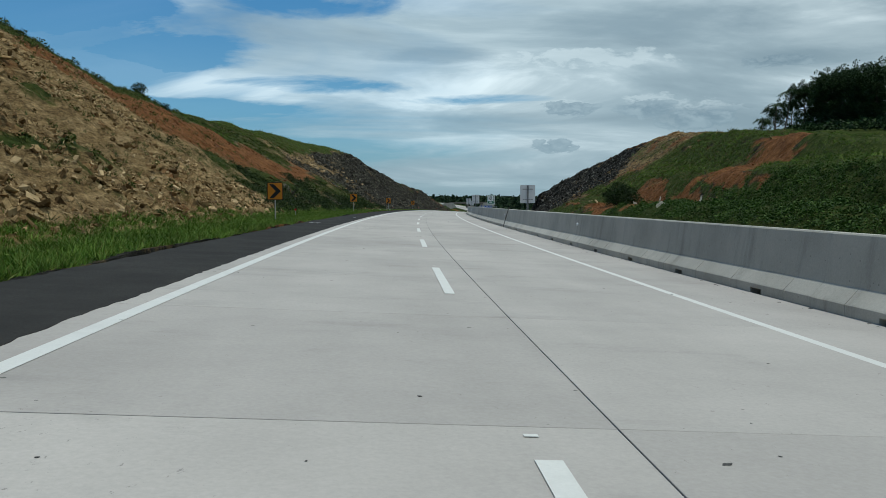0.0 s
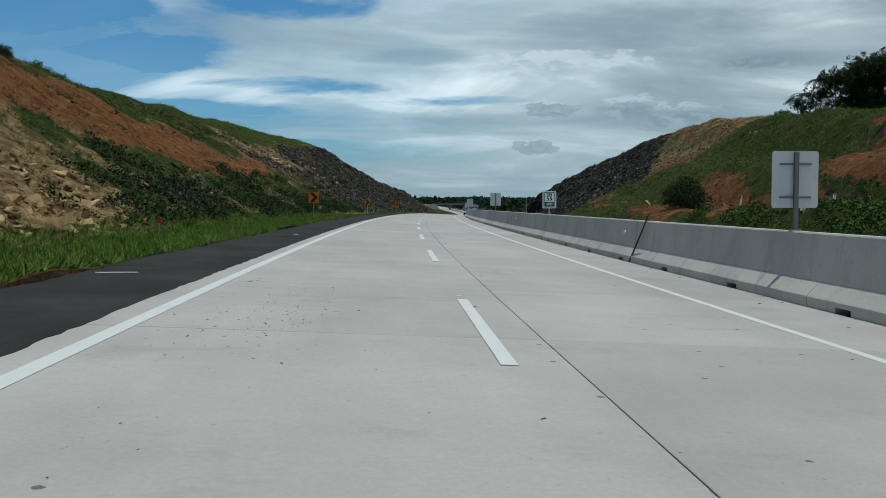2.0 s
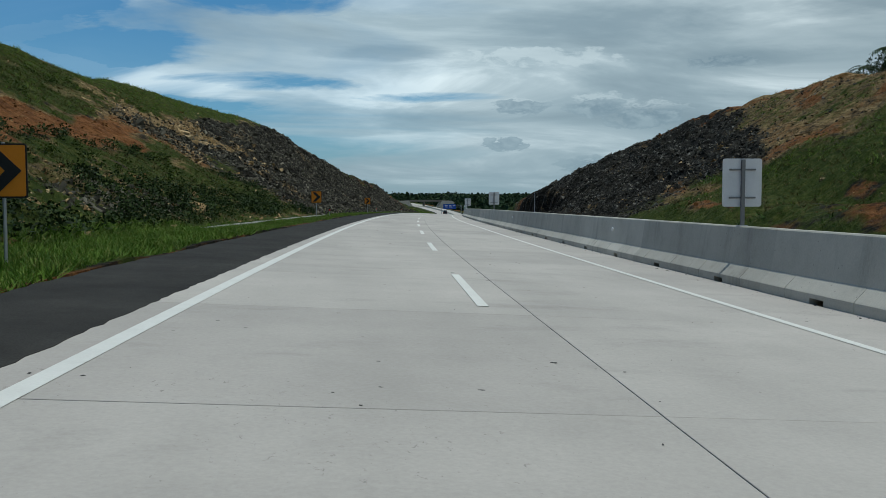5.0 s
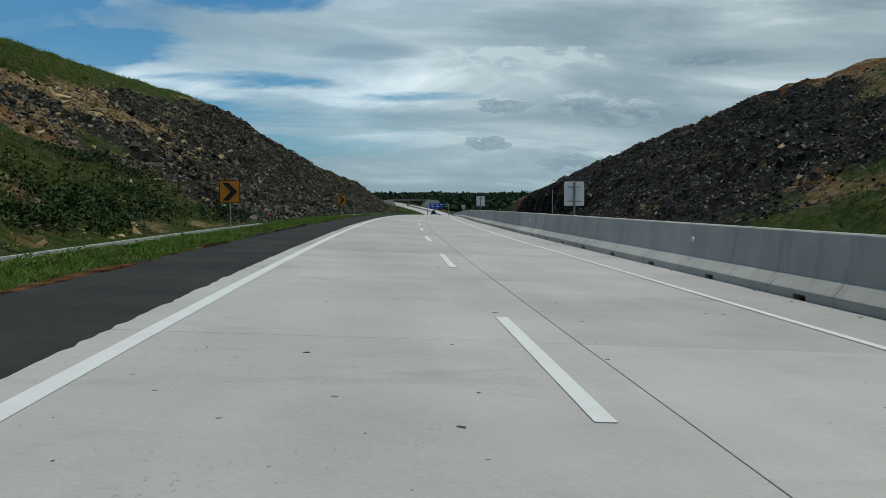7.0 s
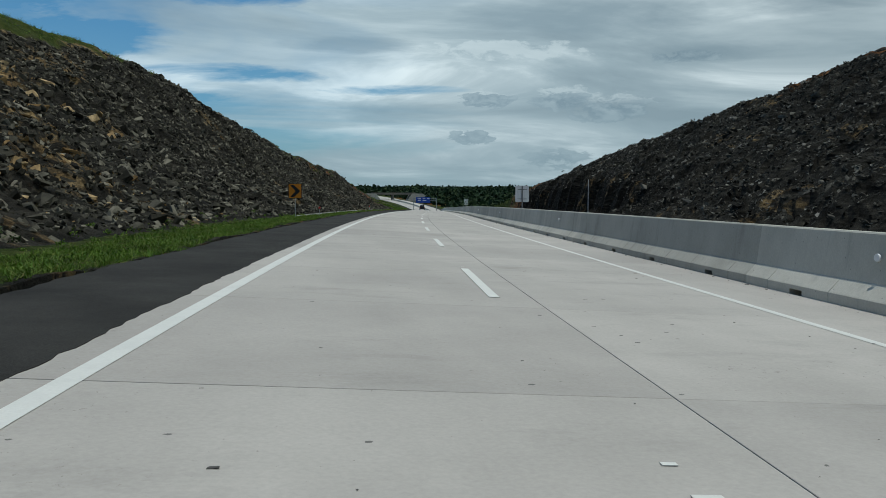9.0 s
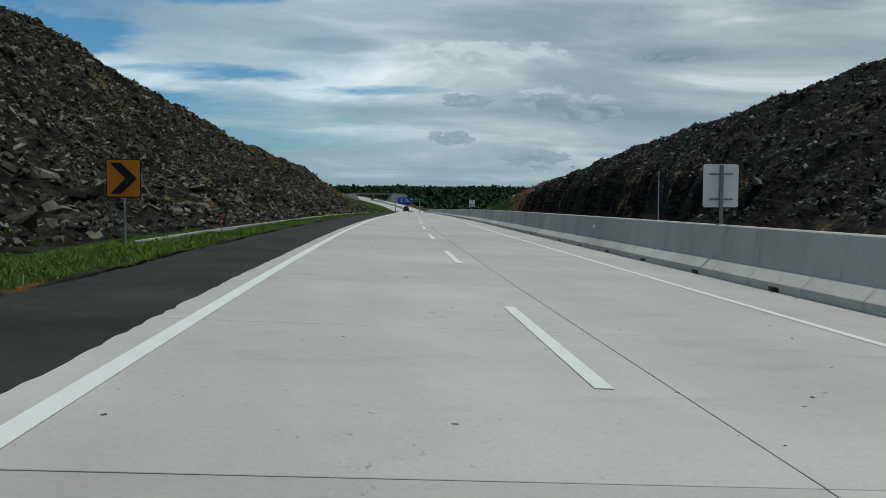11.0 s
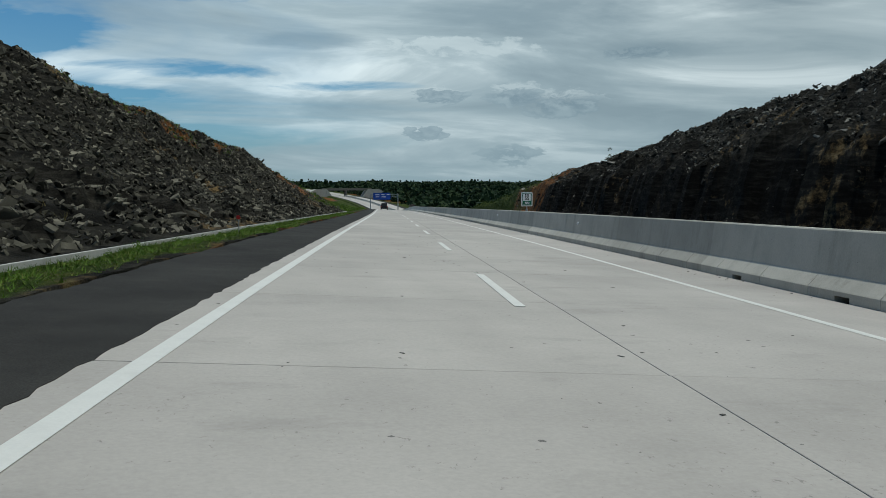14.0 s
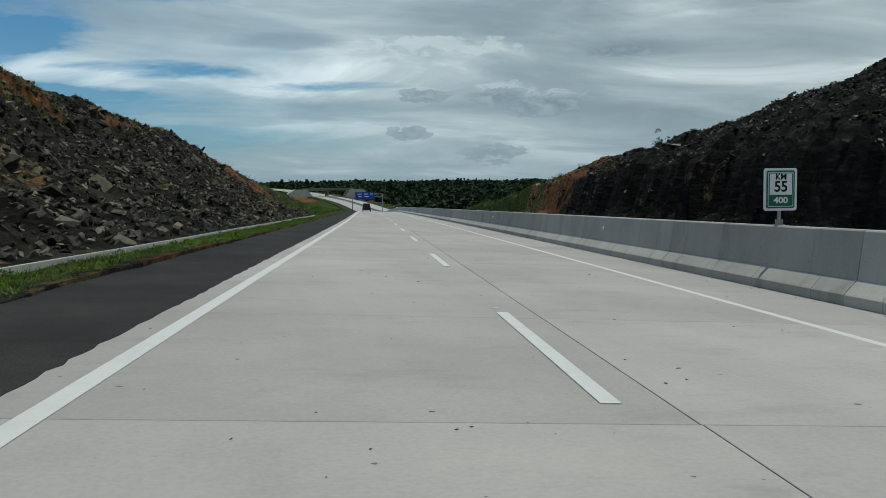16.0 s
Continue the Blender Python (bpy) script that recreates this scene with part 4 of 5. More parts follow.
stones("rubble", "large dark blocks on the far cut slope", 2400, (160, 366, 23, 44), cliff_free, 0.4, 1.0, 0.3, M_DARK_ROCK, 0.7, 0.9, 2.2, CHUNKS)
stones("weathered_stones", "tan weathered stones lying on the brown slope", 50000, (-6, 86, -32, -9.8), lambda s, u, z, g, e, p: (p > 0.4) * (g < 0.6) * (1 - ramp(s, 50, 62)) * ramp(vnoise((s - 0.4 * u) / 5, (u - 0.4 * s) / 2, 86), -0.5, 0.2), 0.08, 0.42, 0.02, M_PALE_ROCK, 0.75, 1.1, 2.6, CHUNKS)
stones("weathered_stones", "brown weathered stones on the upper slope", 4200, (146, 206, -40, -12), lambda s, u, z, g, e, p: (p > 0.35) * (g < 0.7) * 0.8, 0.14, 0.7, 0.2, M_PALE_ROCK, 0.6)
stones("weathered_stones", "pale stones strewn among the plants at the slope's foot", 2600, (66, 190, -14.5, -9.6), lambda s, u, z, g, e, p: 0.1 + 0.9 * ramp(vnoise(s / 6, u / 2, 87), 0.1, 0.4), 0.10, 0.5, 0.2, M_PALE_ROCK, 0.7)
stones("rubble", "grey stones at the overgrown foot of the slope", 4200, (68, 118, -13.2, -9.5), lambda s, u, z, g, e, p: 0.85 * ramp(vnoise(s / 9, u / 2, 113), -0.1, 0.25), 0.10, 0.45, 0.1, M_GREY_ROCK, 0.8, 1.0, 2.0, CHUNKS)
stones("weathered_stones", "grey stones strewn over the far hillside", 3600, (70, 190, 23, 58), lambda s, u, z, g, e, p: 0.06 + 0.9 * ramp(vnoise(s / 8, u / 4, 88), 0.2, 0.5) * ramp(s, 90, 140), 0.14, 0.8, 0.2, M_PALE_ROCK, 0.7)
stones("clods", "red earth clods on the bare slope", 17000, (60, 185, -40, -12), lambda s, u, z, g, e, p: (e > 0.45) * 0.85, 0.06, 0.32, 0.1, M_CLOD)
stones("clods", "red earth clods on the bare slope", 11000, (55, 400, 22, 58), lambda s, u, z, g, e, p: (e > 0.4) * 0.8, 0.08, 0.45, 0.1, M_CLOD)
stones("clods", "orange stones at the end of the cut", 1500, (285, 385, -30, -11), lambda s, u, z, g, e, p: (e > 0.35) * 0.8, 0.10, 0.5, 0.1, M_CLOD)
stones("rubble", "dark stones at the end of the cut", 3500, (340, 392, 22, 48), lambda s, u, z, g, e, p: (g < 0.75) * 0.8, 0.14, 0.6, 0.1, M_DARK_ROCK, 0.6)
stones("rubble", "dark stones at the end of the cut", 2500, (340, 376, -26, -10), lambda s, u, z, g, e, p: (g < 0.75) * 0.8, 0.12, 0.5, 0.1, M_DARK_ROCK, 0.6)


def plants(name, label, shapes, n, area, keep, low, high, mat_, tilt=0.25, wide=1.0, sink=0.02):
    s, u, z = sown(n, *area, keep)
    h = rng.uniform(low, high, len(s))
    sc = np.stack([h * wide, h * wide, h], -1)
    tagged(new(name, scatter(name, shapes, place(s, u, z - sink), sc, tilt, mat_)), label, "plants", kind="stuff")


def worn_edge(s, u, z, g, e, p):
    edge = -6.12 + 0.16 * vnoise(s / 4, 0 * s, 91) + 0.1 * vnoise(s / 1.1, 0 * s, 92)
    bare = ramp(vnoise(s / 15, u / 2, 93), 0.25, 0.5) * ramp(u, -7.4, -6.5) * ramp(s, 120, 140)
    return (u < edge) * (1 - 0.85 * bare) * (u > np.interp(s, [112, 188, 205], [-12, -12, -7.66]))


plants("verge_grass", "bright green grass on the verge", TUFTS, 44000, (-4, 112, -10.2, -6.0), worn_edge, 0.09, 0.26, M_GRASS, wide=1.4)
plants("verge_grass", "bright green grass on the verge", TUFTS, 36000, (112, 330, -8.6, -6.0), worn_edge, 0.06, 0.17, M_GRASS, wide=1.5)
plants("verge_weeds", "low leafy weeds in the verge", CLUMPS, 1500, (-4, 320, -10.0, -6.5), worn_edge, 0.12, 0.30, M_GRASS)
plants("slope_grass", "rough green grass over the cut slope", LONG_TUFTS, 60000, (-4, 190, -40, -9.6), lambda s, u, z, g, e, p: ramp(g, 0.35, 0.9) * (1 - 0.55 * ramp(s, 122, 148) * (z < 8)), 0.08, 0.24, M_SHRUB, wide=1.6)
plants("slope_grass", "yellowish dry grass over the cut slope", LONG_TUFTS, 54000, (-4, 195, -40, -9.8), lambda s, u, z, g, e, p: ramp(g, 0.2, 0.7) * ramp(vnoise(s / 9, u / 5, 95) + ramp(s, 115, 145) * 1.2, 0.0, 0.6), 0.09, 0.25, M_DRY, wide=1.6)
plants("slope_bushes", "dark green bushes on the cut slope", CLUMPS, 3400, (-4, 185, -36, -9.8), lambda s, u, z, g, e, p: ramp(g, 0.5, 0.9) * ramp(vnoise(s / 7, u / 4, 96), -0.2, 0.5), 0.35, 0.9, M_SHRUB)
plants("slope_bushes", "dark leafy bushes at the foot of the slope", FINE_CLUMPS, 5200, (44, 168, -17.5, -9.7), lambda s, u, z, g, e, p: ramp(vnoise(s / 8, u / 3, 117) + 0.5 * (u > -13.5), 0.0, 0.4) * (g > 0.2), 0.3, 0.95, M_BUSH)
plants("crest_grass", "green grass along the crest", LONG_TUFTS, 16000, (60, 262, -47, -20), lambda s, u, z, g, e, p: ramp(g, 0.5, 0.9) * (0.5 + 0.5 * ramp(s, 150, 170)), 0.2, 0.5, M_MEADOW)
plants("crest_grass", "thin green grass along the rocky crest", LONG_TUFTS, 7000, (262, 352, -31, -18), lambda s, u, z, g, e, p: ramp(e, 0.15, 0.4) * 0.9, 0.2, 0.45, M_GRASS)
plants("slope_grass", "olive tufts on the brown stony slope", LONG_TUFTS, 9000, (-4, 84, -32, -9.8), lambda s, u, z, g, e, p: 0.15 + 0.85 * ramp(vnoise((s - 0.4 * u) / 4, (u - 0.4 * s) / 1.6, 101), -0.05, 0.4), 0.12, 0.34, M_SHRUB, wide=1.5)
plants("slope_weeds", "low weeds on the brown slope", CLUMPS, 1500, (-4, 80, -32, -10), lambda s, u, z, g, e, p: 0.1 + 0.9 * ramp(g, 0.25, 0.6), 0.15, 0.5, M_SHRUB)
plants("slope_grass", "green grass on the far hillside", LONG_TUFTS, 23400, (20, 185, 21, 60), lambda s, u, z, g, e, p: ramp(g, 0.4, 0.9) * ramp(vnoise(s / 6, u / 4, 104) - 0.4 * ramp(s, 100, 125), -0.4, 0.3), 0.15, 0.45, M_CREEPER, wide=1.5)
plants("slope_grass", "olive dry grass on the far hillside", LONG_TUFTS, 9000, (95, 215, 22, 60), lambda s, u, z, g, e, p: ramp(g, 0.15, 0.7), 0.15, 0.45, M_DRY, wide=1.5)
plants("slope_grass", "bright green grass on the far hillside", LONG_TUFTS, 32400, (20, 190, 24, 64), lambda s, u, z, g, e, p: ramp(g, 0.4, 0.8) * ramp(vnoise(s / 14, u / 9, 97) + 0.5 * vnoise(s / 5, u / 3, 105), -0.25, 0.2) * (0.25 + 0.75 * ramp(z, 2.5, 4.5)), 0.15, 0.45, M_MEADOW, wide=1.5)
plants("creepers", "dense dark green creepers at the foot of the hill", FINE_CLUMPS, 6000, (25, 97, 21, 36), lambda s, u, z, g, e, p: ramp(g, 0.5, 0.9) * (z < 4.2) * (np.abs(u - 22 - 0.64 * (s - 77.5)) > 0.9) * (np.abs(u - 24 - 0.464 * (s - 96)) > 0.9), 0.4, 0.85, M_CREEPER, wide=1.3)
plants("slope_grass", "green grass at the end of the cutting", LONG_TUFTS, 9000, (352, 470, -34, -7.5), lambda s, u, z, g, e, p: ramp(g, 0.4, 0.9), 0.3, 0.7, M_GRASS)
plants("slope_grass", "green grass at the end of the cutting", LONG_TUFTS, 9000, (360, 520, 21, 70), lambda s, u, z, g, e, p: ramp(g, 0.4, 0.9), 0.4, 1.0, M_SHRUB)
plants("sprigs", "thin weeds between the dark rocks", LONG_TUFTS, 700, (165, 350, -32, -10), lambda s, u, z, g, e, p: (g < 0.4) * ramp(vnoise(s / 10, u / 5, 98), 0.1, 0.5), 0.2, 0.5, M_DRY)

# single boulders that stand out on the two rock faces
BOULDERS = [big_mesh("boulder", v, f, M_DARK_ROCK) for v, f in (hull_shape(100 + i, 5, 0.75) for i in range(6))]
BOULDERS_GREY = [big_mesh("boulder", v, f, M_GREY_ROCK) for v, f in (hull_shape(110 + i, 5, 0.75) for i in range(6))]
BOULDERS_PALE = [big_mesh("boulder", v, f, M_PALE_ROCK) for v, f in (hull_shape(120 + i, 5, 0.6) for i in range(4))]
r = random.Random(5)


def boulder(meshes, s, u, size, sink=0.15):
    z = float(height_and_zone(np.array([s]), np.array([u]))[0][0])
    p = place(s, u, z - sink * size)
    m = Matrix.Translation([float(v) for v in p]) @ Euler((r.uniform(-0.5, 0.5), r.uniform(-0.5, 0.5), r.uniform(0, 6.28))).to_matrix().to_4x4()
    part("boulder", r.choice(meshes), M_DARK_ROCK, ground, at=m @ Matrix.Diagonal((size * r.uniform(0.9, 1.6), size * r.uniform(0.7, 1.1), size * r.uniform(0.6, 1.0), 1)))


for _ in range(120):
    boulder(BOULDERS_GREY, r.uniform(188, 345), -10.5 - 12 * r.random() ** 1.4, r.uniform(0.35, 0.7), 0.35)
for _ in range(80):
    boulder(BOULDERS, r.uniform(175, 350), 24 + 10 * r.random(), r.uniform(0.4, 0.8), 0.35)
for s, u, size in ((247, -32.3, 1.3), (262, -28, 1.0), (270, -27.5, 1.0), (292, -24.5, 1.1), (256, 36.5, 2.0), (279, 36, 1.8), (268, 37, 1.6), (303, 34, 1.6), (321, 33, 1.6)):
    boulder(BOULDERS, s, u, size, 0.3)
for _ in range(30):
    boulder(BOULDERS_PALE, r.uniform(8, 50), -10.6 - 10 * r.random(), r.uniform(0.35, 0.75), 0.25)
for _ in range(26):
    boulder(BOULDERS_PALE, r.uniform(166, 200), -18 - 10 * r.random(), r.uniform(0.5, 1.3), 0.2)
for s, u, size in ((39, -10.4, 0.9), (42, -10.6, 1.2), (45, -10.4, 1.0), (48, -10.8, 0.9), (52, -10.3, 1.0), (168, -24, 1.7), (172, -26, 1.9), (151, -10.6, 0.9), (119, -11, 1.0)):
    boulder(BOULDERS_PALE, s, u, size)


# ---- drain along the foot of the slope ----
def drain(s0, s1, u0, u1):
    me = strip("drain", [(-0.32, -0.05), (-0.32, 0.06), (-0.20, 0.06), (-0.19, -0.25), (0.19, -0.25), (0.20, 0.06), (0.34, 0.06), (0.34, -0.15)], s0, s1, 1.0, M_DRAIN)
    k = 8
    ss = np.append(np.arange(s0, s1, 1.0), s1)
    us = np.array([-0.27, -0.27, -0.18, -0.17, 0.17, 0.18, 0.27, 0.27])
    zs = np.array([-0.15, 0.02, 0.02, -0.12, -0.12, 0.12, 0.12, -0.05])
    mid = np.interp(ss, [s0, s1], [u0, u1]) + 0.05 * np.sin(ss * 0.21)
    v = place(np.repeat(ss, k), (mid[:, None] + us[None]).ravel(), np.tile(zs, len(ss)) + 0.30)
    for p, q in zip(me.vertices, v):
        p.co = q
    tagged(new("drain", me), "pale concrete drain channel at the foot of the slope", "drain", kind="structure")


drain(110, 153, -8.75, -8.5)
drain(194, 345, -8.0, -7.9)


# ---- signs ----
def text_part(txt, size, mat_, parent, x, y, z, wide=1.0):
    cu = bpy.data.curves.new("lettering", "FONT")
    cu.body, cu.size, cu.align_x, cu.align_y, cu.extrude, cu.offset = txt, size, "CENTER", "CENTER", 0.002, size * 0.022
    tmp = bpy.data.objects.new("lettering", cu)
    me = bpy.data.meshes.new_from_object(tmp)
    bpy.data.objects.remove(tmp)
    me.transform(Matrix.Translation((x, y, z)) @ Matrix.Rotation(math.pi / 2, 4, "X") @ Matrix.Diagonal((wide, 1, 1, 1)))
    me.materials.clear()
    me.materials.append(mat_)
    return part("lettering", me, mat_, parent)


def km_sign(s, metres):
    m = turned(s, 5.80, deck(5.80) + 1.145)
    ob = thing("kilometre_sign", m, "white and green kilometre sign reading KM 55 %s on the barrier" % metres, "road sign", "kilometre signs")
    part("post", rod(0.033, 0.95, (0, 0.03, 0)), M_STEEL, ob)
    foot = box((0.16, 0.14, 0.02), (0, 0.03, 0.01), 0.004)
    for a in (-0.05, 0.05):
        box((0.012, 0.09, 0.10), (a, 0.03, 0.06), 0, foot)
    part("base_plate", foot, M_STEEL, ob)
    panel = part("panel", plate(0.62, 0.77, 0.02, 0.05, (0, 0, 0.66)), M_SIGNWHITE, ob, "white panel with rounded corners")
    part("frame_band", plate(0.53, 0.685, 0.006, 0.035, (0, -0.013, 0.66)), M_GREEN, panel, "dark green band")
    part("frame_line", plate(0.475, 0.625, 0.006, 0.02, (0, -0.017, 0.66)), M_SIGNWHITE, panel)
    part("frame_band", plate(0.455, 0.605, 0.006, 0.02, (0, -0.021, 0.66)), M_GREEN, panel, "dark green band")
    part("field", plate(0.415, 0.385, 0.006, 0.008, (0, -0.025, 0.755)), M_SIGNWHITE, panel, "white field")
    text_part("KM", 0.15, M_BLACK, panel, 0, -0.031, 0.885, 1.0)
    text_part("55", 0.27, M_BLACK, panel, 0, -0.031, 0.705, 0.95)
    text_part(metres, 0.155, M_SIGNWHITE, panel, 0, -0.031, 0.46, 1.15)
    return ob


km_sign(67.3, "600")
km_sign(266.35, "400")


def back_board(s, label):
    """A board for the opposite traffic, seen from behind."""
    ob = thing("road_sign", turned(s, 5.82, deck(5.82) + 1.145), label, "road sign", "boards on the barrier")
    part("post", box((0.075, 0.05, 1.33), (0, -0.02, 0.665), 0.006), M_POST, ob)
    board = part("board", plate(0.80, 0.96, 0.018, 0.05, (0, 0.03, 0.87)), M_ALU, ob, "pale bare metal back")
    for z in (1.13, 0.57):
        part("bracket", box((0.54, 0.028, 0.035), (0, 0.006, z), 0.004), M_POST, board)
    part("base_plate", box((0.17, 0.15, 0.02), (0, -0.02, 0.01), 0.004), M_STEEL, ob)
    return ob


for s in (43.0, 93.6, 142.5, 191.5):
    back_board(s, "pale metal back of a road sign on the concrete barrier")


def chevron(s, u):
    z = float(height_and_zone(np.array([s]), np.array([u]))[0][0])
    ob = thing("chevron_sign", turned(s, u, z + 0.0), "orange chevron curve sign with black arrow", "road sign", "chevron signs")
    part("post", rod(0.03, 2.05, (0, 0.03, 0)), M_STEEL, ob)
    rim = part("rim", plate(0.80, 0.90, 0.016, 0.045, (0, 0, 1.58)), M_BLACK, ob, "black rim")
    face = part("face", plate(0.745, 0.845, 0.006, 0.03, (0, -0.011, 1.58)), M_ORANGE, rim, "orange face")
    w, h = 0.30, 0.36
    part("arrow", outline([(-w, h), (-0.06, h), (0.31, 0.0), (-0.06, -h), (-w, -h), (0.04, 0.0)], 0.006, (0, -0.017, 1.58)), M_BLACK, rim, "black chevron arrow")


for s, u in ((42.2, -7.4), (91.4, -7.6), (143.0, -7.8), (193.0, -7.7)):
    chevron(s, u)


def marker(s, u):
    z = float(height_and_zone(np.array([s]), np.array([u]))[0][0])
    ob = thing("marker_post", turned(s, u, z - 0.05), "small red round reflector on a thin post in the grass", "marker post", "red marker posts")
    part("post", rod(0.018, 0.62, (0, 0.02, 0), 8), M_STEEL, ob)
    part("reflector", rod(0.075, 0.02, (0, 0.0, 0.60), 16, None, Matrix.Rotation(math.pi / 2, 4, "X")), M_RED, ob, "red reflector disc")


for s, u in ((55.8, -8.3), (155.0, -8.1), (201.6, -7.2), (251.0, -7.1)):
    marker(s, u)

for n in range(0, 13):
    s = 3.4 + 24.95 * n
    ob = thing("barrier_reflector", turned(s, 5.665, deck(5.66) + 0.78), "round pale reflector fixed to the barrier", "reflector", "reflectors along the barrier")
    part("disc", rod(0.062, 0.025, (-0.02, -0.01, 0), 18, 0.055, Matrix.Rotation(-math.pi / 2, 4, "Y") @ Matrix.Rotation(0.25, 4, "X")), M_SIGNWHITE, ob, "pale round lens")
    part("bracket", box((0.05, 0.03, 0.08), (0.015, 0.0, 0), 0.004), M_STEEL, ob)

pole = thing("leaning_pole", turned(51.9, 5.40), "dark rusty pole leaning on the concrete barrier", "pole")
part("shaft", rod(0.026, 1.5, (0, 0, 0), 8, 0.02, Matrix.Rotation(math.radians(31), 4, "X") @ Matrix.Rotation(math.radians(11), 4, "Y")), M_DARKSTEEL, pole)

mast = thing("thin_mast", turned(241.0, 19.1, -0.4), "thin grey mast standing before the rock face", "pole")
part("shaft", rod(0.045, 4.4, (0, 0, 0), 10, 0.03), M_ALU, mast)
part("foot", box((0.3, 0.3, 0.12), (0, 0, 0.06), 0.02), M_WALL, mast)


def slope_chute(s0, u0, s1, u1, w):
    """A narrow concrete gutter that runs down the hillside."""
    n = 40
    s, u = np.linspace(s0, s1, n), np.linspace(u0, u1, n)
    z = height_and_zone(s, u)[0]
    v, f = [], []
    for i in range(n):
        for du, dz in ((-w, -0.1), (-w, 0.28), (-w * 0.6, 0.28), (-w * 0.5, 0.12), (w * 0.5, 0.12), (w * 0.6, 0.28), (w, 0.28), (w, -0.1)):
            v.append(tuple(place(s[i] + du, u[i], z[i] + dz)))
    for i in range(n - 1):
        for j in range(7):
            f.append((i * 8 + j, i * 8 + j + 1, i * 8 + j + 9, i * 8 + j + 8))
    tagged(new("chute", mesh("chute", v, f, M_WALL)), "narrow pale concrete gutter running down the hillside", "drain")


slope_chute(77.5, 22.0, 90.0, 30.0, 0.2)
slope_chute(96.0, 24.0, 110.0, 30.5, 0.17)


# ---- bush, trees and woods ----
def bush(s, u, size):
    z = float(height_and_zone(np.array([s]), np.array([u]))[0][0])
    ob = thing("bush", turned(s, u, z), "dense dark green round bush on the hillside", "bush", "bushes on the hillside")
    n = 240
    d = rng.normal(size=(n, 3))
    d = d / np.linalg.norm(d, axis=1)[:, None] * (rng.random((n, 1)) ** 0.35) * np.array([1.0, 1.0, 0.9]) * size
    d[:, 2] = d[:, 2] + 0.55 * size
    part("leaves", scatter("leaves", FINE_CLUMPS, d, np.full((n, 3), size * 0.42) * rng.uniform(0.7, 1.3, (n, 1)), 0.6, M_BUSH), M_BUSH, ob)
    stems = bmesh.new()
    for i in range(5):
        rod(0.05, size * 0.9, (0, 0, 0), 6, 0.02, Matrix.Rotation(i * 1.25, 4, "Z") @ Matrix.Rotation(0.4, 4, "X"), stems)
    part("stems", stems, M_BARK, ob)


bush(116.5, 27.0, 2.4)
bush(108.5, 24.6, 1.9)
bush(76, -25.4, 0.7)
bush(82, -25.0, 0.55)


def limb(bm, a, b, ra, rb, sides=7):
    a, b = Vector(a), Vector(b)
    way = b - a
    m = Matrix.Translation((a + b) / 2) @ way.to_track_quat("Z", "Y").to_matrix().to_4x4()
    bmesh.ops.create_cone(bm, cap_ends=True, segments=sides, radius1=ra, radius2=rb, depth=way.length, matrix=m)


def tree_meshes(seed, h, spread, clear, clumps):
    r = random.Random(seed)
    bm = bmesh.new()
    pts = [Vector((0, 0, 0))]
    for i in range(5):
        pts.append(pts[-1] + Vector((r.uniform(-0.3, 0.3), r.uniform(-0.3, 0.3), h * 0.16)))
    for i in range(5):
        limb(bm, pts[i], pts[i + 1], h * 0.022 * (1 - i * 0.16), h * 0.022 * (1 - (i + 1) * 0.16))
    ends = [pts[-1] + Vector((0, 0, h * 0.12))]
    for i in range(9):
        a, k = r.uniform(0, 6.283), r.uniform(clear, 0.8)
        p = pts[0].lerp(pts[-1], k / 0.8)
        e = p + Vector((math.cos(a) * spread * r.uniform(0.5, 1.0), math.sin(a) * spread * r.uniform(0.5, 1.0), h * r.uniform(0.06, 0.2)))
        limb(bm, p, e, h * 0.008, h * 0.003, 5)
        ends.append(e)
        ends.append(p.lerp(e, 0.6) + Vector((0, 0, h * 0.04)))
    trunk = finish(bm, "trunk", M_BARK)
    q = np.array([r.choice(ends)[:] for _ in range(clumps)]) + np.array([[r.gauss(0, 0.16 * spread + min(0.5, 0.04 * h)), r.gauss(0, 0.16 * spread + min(0.5, 0.04 * h)), r.gauss(0, 0.085 * h)] for _ in range(clumps)])
    size = np.array([[r.uniform(0.9, 2.0) * min(1.0, 0.1 + h / 13)] * 3 for _ in range(clumps)])
    return trunk, scatter("crown", CLUMPS, q, size, 0.7, M_TREE)


def palm_meshes(seed, h):
    r = random.Random(seed)
    bm = bmesh.new()
    a = Vector((0, 0, 0))
    for i in range(6):
        b = a + Vector((0.22, r.uniform(-0.1, 0.1), h / 6))
        limb(bm, a, b, 0.16 - 0.012 * i, 0.15 - 0.012 * i)
        a = b
    v, f = [], []
    for i in range(22):
        t, drop, n = r.uniform(0, 6.283), r.uniform(-0.5, 0.9), 9
        for j in range(n):
            x0, x1 = j / n * 3.0, (j + 0.75) / n * 3.0
            for side in (-1, 1):
                k = len(v)
                w = 0.65 * math.sin(math.pi * (0.12 + 0.85 * j / n))
                for x, y in ((x0, 0), (x1, 0), (x1 + 0.2, side * w)):
                    z = 0.9 * drop * 0.5 + 0.55 * x - 0.27 * x * x * (1 + 0.3 * drop) - 0.25 * abs(y)
                    v.append((a.x + math.cos(t) * x - math.sin(t) * y, a.y + math.sin(t) * x + math.cos(t) * y, a.z + z))
                f.append((k, k + 1, k + 2))
    return finish(bm, "trunk", M_BARK), big_mesh("crown", np.array(v), np.array(f), M_TREE)


